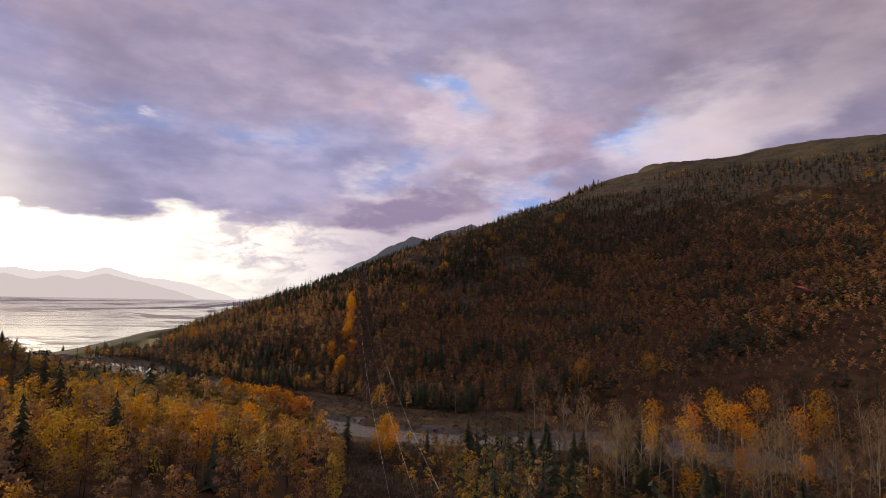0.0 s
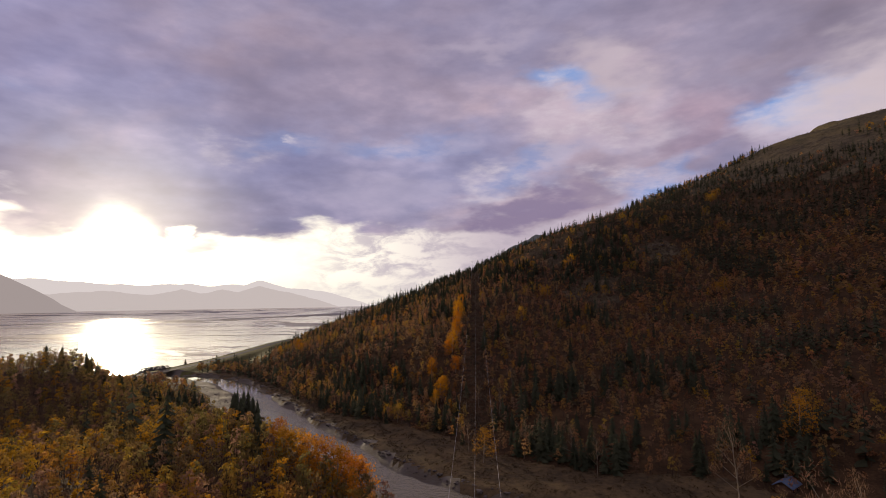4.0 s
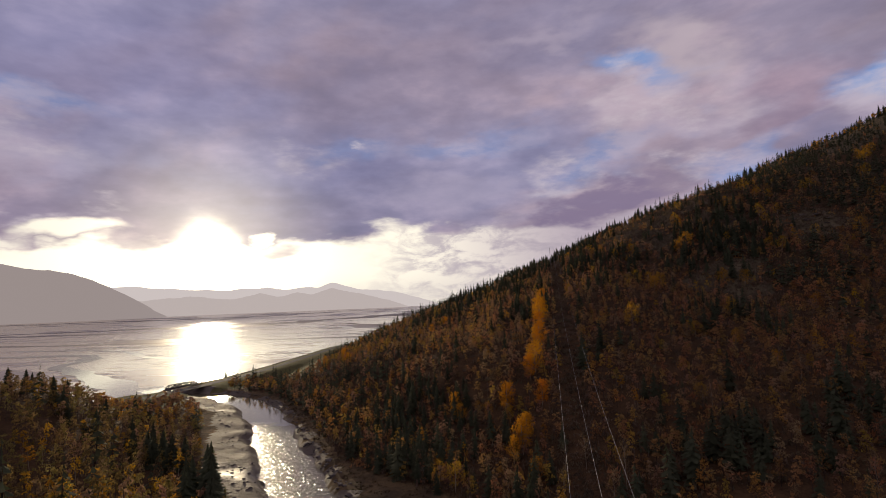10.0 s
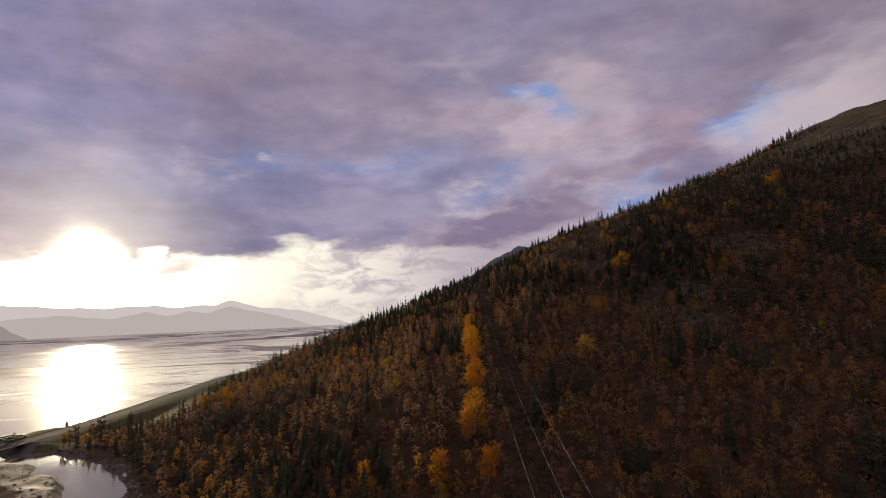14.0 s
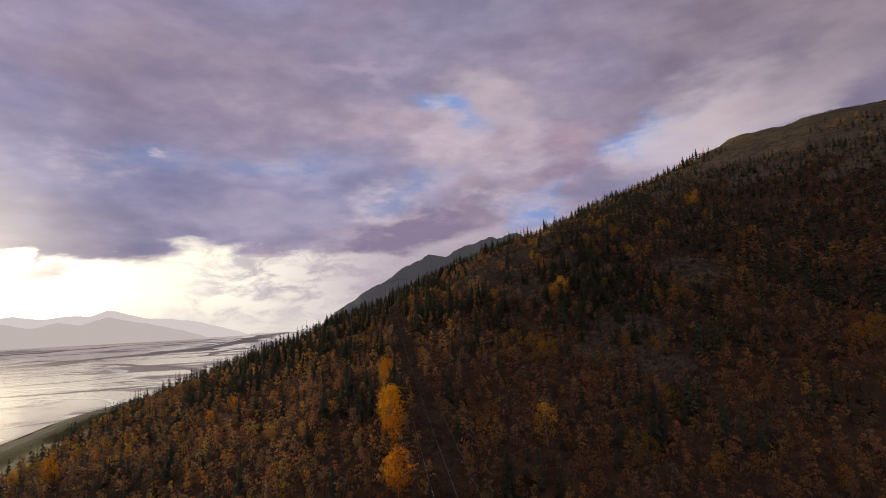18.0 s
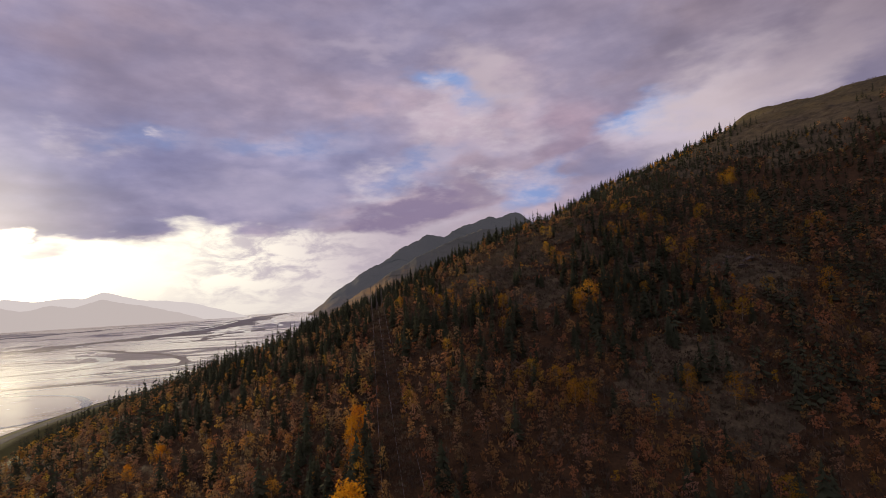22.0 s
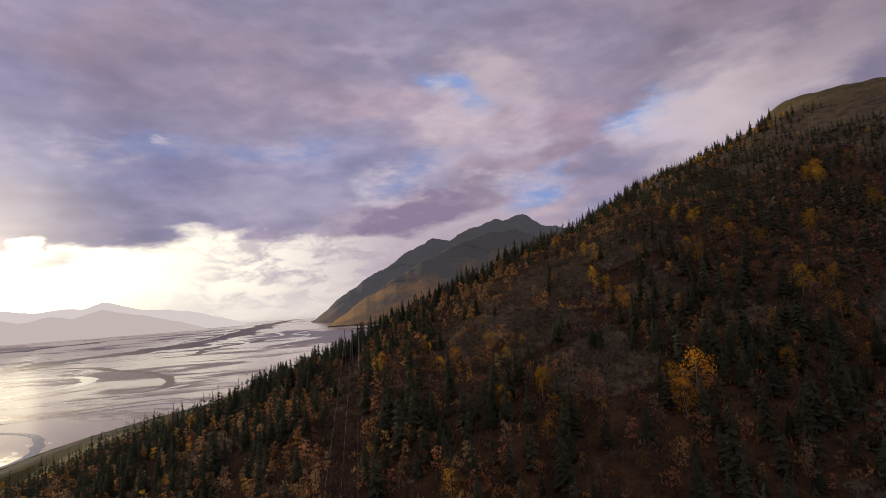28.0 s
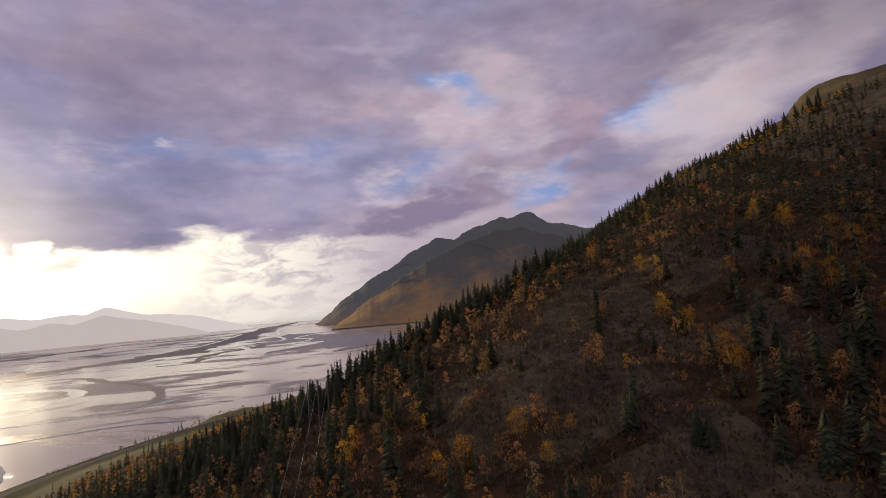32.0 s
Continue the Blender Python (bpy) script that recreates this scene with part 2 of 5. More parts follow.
def material(name, colour, rough=0.9, spread=0.35, scale=0.5, second=None, bump=0.3, island=0.0, through_light=0.0, metal=0.0, bump_scale=None, by_thing=0.0):
    """A procedural surface: two colours blended at two scales, varied piece by piece or thing by thing."""
    mat = bpy.data.materials.new(name)
    mat.use_nodes = True
    N = Nodes(mat.node_tree)
    place = N.add("ShaderNodeNewGeometry")
    where = place.outputs["Position"]
    second = second or tuple(c * 0.55 for c in colour)
    broad = N.noise(where, scale * 0.12, 3.0, 0.5)
    grain = N.noise(where, scale, 6.0, 0.65)
    fac = N.step(N.math("ADD", N.math("MULTIPLY", broad, 0.5), N.math("MULTIPLY", grain, 0.5)), 0.5 - spread * 0.5, 0.5 + spread * 0.5)
    col = N.mix(fac, colour, second)
    if island or by_thing:
        each = N.math("ADD", N.add("ShaderNodeAttribute", attribute_name="tone").outputs["Fac"], N.add("ShaderNodeObjectInfo").outputs["Random"])
        r = N.math("ADD", N.math("MULTIPLY", N.math("FRACT", each), 0.72), N.math("MULTIPLY", place.outputs["Random Per Island"], 0.28)) if island else N.math("FRACT", each)
        k = island or by_thing
        hsv = N.add("ShaderNodeHueSaturation")
        N.put(hsv.inputs["Color"], col)
        N.put(hsv.inputs["Value"], N.math("ADD", 1.0 - 0.5 * k, N.math("MULTIPLY", r, k)))
        N.put(hsv.inputs["Hue"], N.math("ADD", 0.5 - 0.022 * k, N.math("MULTIPLY", N.math("FRACT", N.math("MULTIPLY", each, 7.31)), 0.044 * k)))
        col = hsv.outputs[0]
    bsdf = N.add("ShaderNodeBsdfPrincipled")
    N.put(bsdf.inputs["Base Color"], col)
    N.put(bsdf.inputs["Roughness"], N.math("ADD", rough - 0.06, N.math("MULTIPLY", grain, 0.12)))
    bsdf.inputs["Metallic"].default_value = metal
    bsdf.inputs["Specular IOR Level"].default_value = 0.05 if rough > 0.84 and not metal else 0.25
    if bump:
        b = N.add("ShaderNodeBump")
        b.inputs["Strength"].default_value = bump
        b.inputs["Distance"].default_value = 0.3
        N.put(b.inputs["Height"], N.noise(where, bump_scale or scale * 3, 6.0, 0.6))
        N.put(bsdf.inputs["Normal"], b.outputs[0])
    shader = bsdf.outputs[0]
    if through_light:
        glow = N.add("ShaderNodeBsdfTranslucent")
        N.put(glow.inputs[0], col)
        m = N.add("ShaderNodeMixShader")
        m.inputs[0].default_value = through_light
        N.put(m.inputs[1], shader)
        N.put(m.inputs[2], glow.outputs[0])
        shader = m.outputs[0]
    N.put(N.add("ShaderNodeOutputMaterial").inputs[0], shader)
    return mat


def wet_flat(name, mud, wet_from, wet_to, rough_dry, rough_wet, ripple=0.25, ripple_scale=0.25, calm=None, dry=None):
    """Tidal mud: dry bars and a film of water in long streaks, told apart by gloss; where dry is given, also by colour,
    with the film's sheen painted in.
    """
    mat = bpy.data.materials.new(name)
    mat.use_nodes = True
    N = Nodes(mat.node_tree)
    where = N.add("ShaderNodeNewGeometry").outputs["Position"]
    m = N.add("ShaderNodeMapping")
    N.put(m.inputs[0], where)
    m.inputs["Rotation"].default_value = (0, 0, radians(-20))
    m.inputs["Scale"].default_value = (0.45, 1.0, 1.0)
    streaks = N.noise(m.outputs[0], 0.0045, 7.0, 0.6, 1.2)
    fine = N.noise(m.outputs[0], 0.03, 8.0, 0.65, 1.5)
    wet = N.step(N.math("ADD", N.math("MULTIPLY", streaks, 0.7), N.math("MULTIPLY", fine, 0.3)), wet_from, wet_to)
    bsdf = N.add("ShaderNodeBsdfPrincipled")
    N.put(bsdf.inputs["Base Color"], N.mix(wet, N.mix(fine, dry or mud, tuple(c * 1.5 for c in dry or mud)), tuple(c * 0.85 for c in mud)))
    N.put(bsdf.inputs["Roughness"], N.math("ADD", rough_dry, N.math("MULTIPLY", wet, rough_wet - rough_dry)))
    N.put(bsdf.inputs["Specular IOR Level"], N.math("ADD", 0.2, N.math("MULTIPLY", wet, 0.4)))
    b = N.add("ShaderNodeBump")
    amount = N.math("MULTIPLY", N.math("SUBTRACT", 1.15, wet), ripple)
    if calm:
        s = N.add("ShaderNodeSeparateXYZ")
        N.put(s.inputs[0], where)
        still = N.step(N.math("ADD", s.outputs[1], N.math("MULTIPLY", fine, 60.0)), calm, calm + 25.0, 1.0, 0.06)
        amount = N.math("MULTIPLY", amount, still)
        N.put(bsdf.inputs["Roughness"], N.math("ADD", 0.03, N.math("MULTIPLY", still, rough_wet)))
    N.put(b.inputs["Strength"], amount)
    b.inputs["Distance"].default_value = 0.25
    N.put(b.inputs["Height"], N.noise(m.outputs[0], ripple_scale, 5.0, 0.6, 0.8))
    N.put(bsdf.inputs["Normal"], b.outputs[0])
    N.put(N.add("ShaderNodeOutputMaterial").inputs[0], bsdf.outputs[0])
    return mat


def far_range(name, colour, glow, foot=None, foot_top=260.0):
    """Mountains miles off; glow, an emission over the whole face, stands in for bright hazy air; foot: the colour of
    the wooded lower slopes.
    """
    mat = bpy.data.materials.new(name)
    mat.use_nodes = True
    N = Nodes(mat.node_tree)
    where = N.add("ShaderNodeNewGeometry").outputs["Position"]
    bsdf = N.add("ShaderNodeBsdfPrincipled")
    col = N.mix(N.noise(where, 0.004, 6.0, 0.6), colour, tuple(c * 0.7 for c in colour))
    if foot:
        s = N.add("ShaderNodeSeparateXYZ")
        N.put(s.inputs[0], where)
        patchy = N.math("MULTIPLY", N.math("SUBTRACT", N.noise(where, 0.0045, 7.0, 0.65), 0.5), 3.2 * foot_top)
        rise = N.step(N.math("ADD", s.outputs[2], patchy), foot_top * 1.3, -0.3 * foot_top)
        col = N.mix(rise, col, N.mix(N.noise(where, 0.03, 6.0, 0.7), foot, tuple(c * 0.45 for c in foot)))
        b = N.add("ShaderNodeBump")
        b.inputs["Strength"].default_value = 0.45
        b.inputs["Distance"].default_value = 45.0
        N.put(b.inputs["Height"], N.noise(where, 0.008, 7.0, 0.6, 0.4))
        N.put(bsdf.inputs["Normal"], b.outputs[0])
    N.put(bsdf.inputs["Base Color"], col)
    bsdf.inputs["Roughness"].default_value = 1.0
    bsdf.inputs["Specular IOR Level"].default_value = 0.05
    # even emission paints the haze; the slope itself gives no light
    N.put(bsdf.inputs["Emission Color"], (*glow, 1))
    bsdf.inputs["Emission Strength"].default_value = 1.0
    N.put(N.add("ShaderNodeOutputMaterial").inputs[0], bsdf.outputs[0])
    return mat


M_FLOOR = material("forest_floor", (0.098, 0.058, 0.027), 0.95, 0.3, 1.3, (0.040, 0.025, 0.013), 0.8)
M_HEATH = material("open_heath", (0.150, 0.120, 0.066), 0.95, 0.3, 1.1, (0.062, 0.051, 0.031), 0.9)
M_DOME = material("bare_upper_slope", (0.150, 0.118, 0.056), 0.95, 0.30, 0.22, (0.066, 0.057, 0.033), 1.0)
M_GRASS = material("verge_grass", (0.115, 0.115, 0.036), 0.95, 0.5, 0.4, (0.075, 0.064, 0.026), 0.5)
M_MARSH = material("creek_marsh_grass", (0.135, 0.094, 0.044), 0.95, 0.3, 0.7, (0.062, 0.046, 0.026), 0.9)
M_SILT = wet_flat("creek_silt", (0.085, 0.070, 0.048), 0.46, 0.60, 0.80, 0.42, 1.3, 0.8)
# the wet film's bright cream carries painted warm sky gleam; dry is plain mud
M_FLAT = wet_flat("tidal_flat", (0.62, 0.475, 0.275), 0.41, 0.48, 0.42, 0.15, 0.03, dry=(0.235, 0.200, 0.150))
M_WATER = wet_flat("shallow_water", (0.035, 0.035, 0.033), 0.2, 0.3, 0.14, 0.10, 0.06)
M_CREEK = wet_flat("creek_water", (0.21, 0.18, 0.10), 0.2, 0.3, 0.24, 0.16, 9.0, 0.9, calm=325.0)
M_BAR = wet_flat("dark_mud_bar", (0.19, 0.165, 0.125), 0.50, 0.70, 0.55, 0.30, 0.06)
M_ROAD = material("asphalt", (0.060, 0.058, 0.056), 0.85, 0.4, 0.8, (0.045, 0.043, 0.042), 0.2)
M_BALLAST = material("railway_ballast", (0.16, 0.15, 0.14), 0.95, 0.5, 1.5, (0.09, 0.085, 0.08), 0.8)
M_STEEL = material("weathered_steel", (0.07, 0.055, 0.045), 0.7, 0.5, 1.0, (0.04, 0.03, 0.025), 0.2, metal=0.4)
M_WIRE = material("aluminium_cable", (0.34, 0.33, 0.32), 0.6, 0.3, 0.5, (0.28, 0.27, 0.26), 0.0, metal=0.5)
M_POLE = material("grey_timber_pole", (0.16, 0.14, 0.12), 0.9, 0.5, 2.0, (0.09, 0.08, 0.07), 0.3)
M_TRUNK = material("dark_bark", (0.075, 0.060, 0.048), 0.95, 0.5, 2.0, (0.04, 0.032, 0.026), 0.4)
M_BIRCH = material("pale_birch_bark", (0.36, 0.30, 0.20), 0.9, 0.5, 1.5, (0.15, 0.12, 0.082), 0.3)
M_TWIG = material("bare_twigs", (0.305, 0.196, 0.104), 0.95, 0.5, 1.0, (0.195, 0.124, 0.068), 0.0, island=0.95, through_light=0.5)
M_RUSSET = material("russet_leaves", (0.365, 0.200, 0.076), 0.9, 0.5, 0.6, (0.255, 0.140, 0.058), 0.0, island=0.95, through_light=0.5)
M_OCHRE = material("ochre_leaves", (0.440, 0.255, 0.050), 0.9, 0.5, 0.6, (0.305, 0.182, 0.046), 0.0, island=0.95, through_light=0.5)
M_SAPLING = material("grey_sapling_bark", (0.23, 0.18, 0.135), 0.95, 0.5, 1.5, (0.13, 0.10, 0.075), 0.0)
M_BRUSH = material("brown_brush", (0.158, 0.122, 0.076), 0.95, 0.4, 1.0, (0.085, 0.066, 0.043), 0.0, island=0.9, through_light=0.4)
M_OLIVE = material("olive_yellow_leaves", (0.265, 0.190, 0.056), 0.9, 0.5, 0.6, (0.160, 0.118, 0.048), 0.0, island=0.95, through_light=0.5)
M_GOLD = material("golden_leaves", (0.50, 0.265, 0.022), 0.9, 0.4, 0.6, (0.37, 0.20, 0.024), 0.0, island=0.6, through_light=0.5)
M_ORANGE = material("orange_leaves", (0.60, 0.262, 0.016), 0.9, 0.4, 0.6, (0.46, 0.205, 0.016), 0.0, island=0.6, through_light=0.5)
M_SPRUCE = material("spruce_needles", (0.080, 0.088, 0.046), 0.95, 0.5, 0.8, (0.048, 0.054, 0.030), 0.0, island=0.7, through_light=0.25)
M_RED_ROOF = material("red_metal_roof", (0.30, 0.055, 0.035), 0.6, 0.4, 1.0, (0.22, 0.04, 0.03), 0.1)
M_LOG = material("log_wall", (0.14, 0.08, 0.045), 0.9, 0.5, 2.0, (0.08, 0.05, 0.03), 0.3)
M_BLUE = material("blue_roof_sheet", (0.10, 0.14, 0.20), 0.6, 0.4, 1.0, (0.07, 0.10, 0.15), 0.1)
M_GLASS = material("dark_window_glass", (0.02, 0.02, 0.022), 0.1, 0.3, 1.0, (0.015, 0.015, 0.016), 0.0)
M_MUD = wet_flat("grey_mud", (0.22, 0.195, 0.18), 0.5, 0.75, 0.42, 0.22, 0.10)
M_ROCK = material("grey_rock", (0.15, 0.13, 0.11), 0.95, 0.5, 1.5, (0.08, 0.07, 0.06), 0.6)
# nearer mountains: the second colour is a faint bluish emission painting in haze
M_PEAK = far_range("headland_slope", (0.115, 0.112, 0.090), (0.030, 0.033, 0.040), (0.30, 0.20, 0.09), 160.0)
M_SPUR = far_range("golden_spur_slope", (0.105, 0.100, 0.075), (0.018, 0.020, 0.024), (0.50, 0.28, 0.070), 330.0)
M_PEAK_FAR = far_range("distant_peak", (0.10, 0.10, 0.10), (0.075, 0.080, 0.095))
# far ranges: haze painted as strong emission, paler with distance
M_FAR_A = far_range("haze_glow_range", (0.06, 0.055, 0.06), (0.335, 0.280, 0.262))
M_FAR_C = far_range("haze_glow_foothills", (0.07, 0.06, 0.06), (0.52, 0.450, 0.425))
M_FAR_B = far_range("haze_glow_range_beyond", (0.07, 0.06, 0.07), (0.64, 0.57, 0.545))

# ---- the land ----
GX0, GXS, GY0, GYS = -350.0, 110.0, -150.0, 150.0
HILL = [
    (-1, 29, 52, 33, 20, 44, 62, 78, 94, 112, 132),
    (-8, 3, 58, 46, -5, 37, 69, 96, 123, 152, 183),
    (4, 40, 18, 12, 37, 58, 82, 116, 154, 193, 232),
    (2, 53, -1, 65, 40, 51, 100, 145, 191, 235, 278),
    (4, -1, 33, 79, 112, 132, 132, 183, 237, 279, 316),
    (1, 11, 76, 104, 169, 198, 192, 244, 294, 322, 348),
    (-6, 19, 48, 45, 94, 189, 247, 293, 341, 359, 378),
    (1, 28, 34, 39, 79, 153, 221, 276, 333, 371, 408),
    (-12, 9, 21, 42, 74, 123, 183, 243, 300, 362, 447),
]
CREEK = [(150, 60), (95, 92), (52, 104), (11, 118), (-22, 142), (-56, 182), (-90, 228), (-132, 288), (-172, 342), (-215, 378), (-262, 402), (-300, 420), (-345, 452)]
ROAD = [(-330, 180), (-300, 290), (-272, 370), (-263, 430), (-262, 500), (-275, 640), (-284, 720), (-278, 800), (-262, 880), (-215, 980), (-160, 1060), (-90, 1150)]
SHORE = [(-700, -400), (-480, 100), (-400, 300), (-340, 420), (-330, 470), (-332, 515), (-326, 575), (-342, 690), (-338, 825), (-314, 900), (-292, 985), (-250, 1040), (-200, 1120), (-130, 1190), (60, 1290), (500, 1500)]

# knolls and hollows of the upper slope: x, y, rise, size
KNOLLS = [(145, 604, 1.5, 45), (275, 728, 6.0, 45), (248, 805, -6.0, 40), (490, 745, 9.0, 50), (562, 704, 9.0, 50), (700, 775, 18.0, 60), (605, 692, 3.0, 50), (705, 1085, -20.0, 60), (392, 805, -9.0, 50), (172, 437, 3.0, 16), (133, 463, 2.0, 8), (134, 538, 2.5, 20), (70, 516, 1.5, 14)]
# open heath and dense stands of spruce on the slope: x, y, size
HEATHS = [(138, 537, 27), (103, 538, 24), (71, 516, 20), (172, 435, 22), (133, 463, 9), (104, 386, 20), (75, 497, 24), (82, 463, 20), (51, 499, 15), (94, 509, 20), (85, 378, 12), (100, 358, 14), (122, 491, 14), (52, 519, 14), (250, 590, 16)]
STANDS = [(98, 472, 7), (133, 497, 9), (113, 443, 11), (112, 409, 12), (118, 386, 9), (51, 424, 11), (44, 457, 10), (20, 468, 13), (6, 507, 15), (-21, 558, 18), (-45, 562, 18), (-29, 497, 15), (-87, 540, 18), (33, 557, 9), (204, 398, 17), (212, 371, 15), (133, 361, 12), (120, 364, 8), (82, 406, 11), (208, 469, 16), (172, 516, 11), (248, 540, 20), (94, 444, 8), (134, 474, 8), (13, 522, 10), (60, 462, 6), (300, 640, 24), (190, 560, 14), (160, 400, 10), (30, 395, 8), (-70, 470, 14), (-110, 500, 16), (40, 215, 12), (75, 225, 10)]


def curve(points, step=4.0):
    """A smooth line through points in plan, as an array."""
    p = np.array(points, float)
    p = np.vstack([2 * p[0] - p[1], p, 2 * p[-1] - p[-2]])
    out = []
    for a, b, c, d in zip(p, p[1:], p[2:], p[3:]):
        n = max(2, int(np.linalg.norm(c - b) / step))
        t = np.linspace(0, 1, n, endpoint=False)[:, None]
        out.append(0.5 * (2 * b + (c - a) * t + (2 * a - 5 * b + 4 * c - d) * t**2 + (3 * b - a - 3 * c + d) * t**3))
    return np.vstack(out + [p[-2:-1]])


CREEK_LINE, ROAD_LINE, SHORE_LINE = curve(CREEK, 9.0), curve(ROAD, 18.0), curve(SHORE, 24.0)


def from_line(line, x, y):
    """Distance in plan to a line, and how far to its right side (east) the place lies."""
    x, y = np.atleast_1d(np.asarray(x, float)), np.atleast_1d(np.asarray(y, float))
    best, side, along = np.full(x.shape, 1e9), np.zeros(x.shape), np.zeros(x.shape)
    run = 0.0
    for (ax, ay), (bx, by) in zip(line[:-1], line[1:]):
        dx, dy = bx - ax, by - ay
        size = math.hypot(dx, dy)
        t = np.clip(((x - ax) * dx + (y - ay) * dy) / size**2, 0, 1)
        d = np.hypot(x - ax - t * dx, y - ay - t * dy)
        near = d < best
        best = np.where(near, d, best)
        side = np.where(near, np.sign(dy * (x - ax) - dx * (y - ay)), side)
        along = np.where(near, run + t * size, along)
        run += size
    return best, side, along


def ease(v, a, b):
    t = np.clip((v - a) / (b - a), 0, 1)
    return t * t * (3 - 2 * t)


def spline_row(t, n):
    i = np.clip(np.floor(t).astype(int), 0, n - 2)
    w = np.clip(t - i, 0, 1)
    return i, ((1 - w) ** 3 / 6, (3 * w**3 - 6 * w**2 + 4) / 6, (-3 * w**3 + 3 * w**2 + 3 * w + 1) / 6, w**3 / 6)


def hill(x, y):
    """The lie of the hill: a smooth surface over a coarse net of heights."""
    g = np.array(HILL, float)
    g = np.pad(g, 1, mode="reflect", reflect_type="odd")
    ix, cx = spline_row((x - GX0) / GXS, g.shape[1] - 2)
    iy, cy = spline_row((y - GY0) / GYS, g.shape[0] - 2)
    z = 0
    for a in range(4):
        for b in range(4):
            z = z + cy[a] * cx[b] * g[iy + a, ix + b]
    return z


def waves(x, y, size, seed):
    """Cheap rolling noise, about -1 to 1."""
    r = np.random.RandomState(seed)
    z = 0
    for k in range(7):
        a, p, f = r.uniform(0, 6.283), r.uniform(0, 6.283), r.uniform(0.6, 1.7) / size
        z = z + np.sin((x * np.cos(a) + y * np.sin(a)) * f * 6.283 + p)
    return z / 4.0


def flats(x, y):
    """The tidal flats, rising a little to the far side of the arm."""
    r = np.hypot(x, y)
    return 45.0 * ease(r, 1500, 5200)


def ground(x, y):
    x, y = np.atleast_1d(np.asarray(x, float)), np.atleast_1d(np.asarray(y, float))
    xc, yc = np.clip(x, -350, 750), np.clip(y, -150, 1050)
    h = hill(xc, yc)
    h = h - 0.05 * np.clip(x - 750, 0, 800)
    h = h + 1.6 * waves(x, y, 60, 3) * ease(h, 25, 60) + 0.7 * waves(x, y, 22, 4) * ease(h, 18, 40)
    h = h * (1 - ease(y, 1060, 1420)) * (1 - ease(x, 1600, 2600))
    h = h - 3.5 * ease(y, 598, 645) * (1 - ease(x, 150, 300))
    h = h + 10.0 * ease(x, 600, 740) * (1 - ease(y, 600, 720)) - 17.0 * ease(x, 420, 560) * ease(y, 640, 760) * (1 - 0.75 * ease(y, 800, 900))
    for cx, cy, rise, size in KNOLLS:
        h = h + rise * np.exp(-((x - cx) ** 2 + (y - cy) ** 2) / size**2)
    # valley floor and creek bed
    dc, sc, along = from_line(CREEK_LINE, xc, yc)
    bed = 15.5 - 5.0 * ease(along, 480, 640)
    wide = np.where(sc > 0, 40.0 - 22.0 * ease(x, 30, 70), 20.0 + 24.0 * ease(y, 190, 235) * (1 - ease(y, 335, 380))) + 4 * waves(x, y, 70, 9)
    floor = bed + 0.9 + 0.35 * waves(x, y, 18, 5)
    # the valley woods stand on low ground
    reach = np.where(sc > 0, 190.0, 110.0)
    h = h - 10.0 * (1 - ease(dc, reach * 0.4, reach)) * ease(h, floor, floor + 14) * (1 - ease(y, 230, 330) * ease(sc, -1, 1))
    h = h + 11.0 * np.exp(-(((x + 205) / 70) ** 2 + ((y - 245) / 75) ** 2))
    k = ease(dc, wide, wide + 55)
    h = np.where(h > floor, floor + (h - floor) * k, h + (floor - h) * (1 - k))
    h = h + 6.0 * np.exp(-(((x + 88) / 42) ** 2 + ((y - 128) / 60) ** 2)) * ease(dc, 16, 40) * (sc < 0)
    channel = 9.0 + 2.5 * waves(x, y, 40, 11)
    h = h - 2.6 * (1 - ease(dc, channel, channel + 3.5))
    # road bench
    dr, sr, _ = from_line(ROAD_LINE, xc, yc)
    bench = 17.0
    h = h + (bench - h) * (1 - ease(dr, 9, 30))
    cut = (1 - ease(dc, 6, 12)) * (1 - ease(dr, 16, 24))
    h = h + (11.0 - h) * cut
    # down to the flats
    ds, ss, _ = from_line(SHORE_LINE, np.clip(x, -720, 520), np.clip(y, -420, 1520))
    inland = ds * ss
    low = flats(x, y)
    h = low + (h - low) * ease(inland, -6, 26)
    h = np.where(inland < -6, low, h)
    return h


def axis(stops):
    out = []
    for (a, s), (b, _) in zip(stops, stops[1:]):
        out += list(np.arange(a, b - 1e-6, s))
    return np.array(out + [stops[-1][0]])


def sheet_mesh(name, X, Y, Z):
    """A grid mesh from three 2D arrays."""
    rows, cols = X.shape
    me = bpy.data.meshes.new(name)
    co = np.stack([X, Y, Z], -1).reshape(-1, 3)
    i = np.arange(rows * cols).reshape(rows, cols)
    q = np.stack([i[:-1, :-1], i[:-1, 1:], i[1:, 1:], i[1:, :-1]], -1).reshape(-1, 4)
    me.vertices.add(len(co))
    me.vertices.foreach_set("co", co.ravel())
    me.loops.add(q.size)
    me.loops.foreach_set("vertex_index", q.ravel())
    me.polygons.add(len(q))
    me.polygons.foreach_set("loop_start", np.arange(0, q.size, 4))
    me.polygons.foreach_set("loop_total", np.full(len(q), 4))
    me.polygons.foreach_set("use_smooth", np.ones(len(q), bool))
    me.update(calc_edges=True)
    return me, q


def pick(me, q, X, Y, Z, rules, mats):
    """Gives faces their materials by a rule on the face's middle."""
    for m in mats:
        me.materials.append(m)
    mid = [A.ravel()[q].mean(1) for A in (X, Y, Z)]
    me.polygons.foreach_set("material_index", rules(*mid).astype(np.int32))


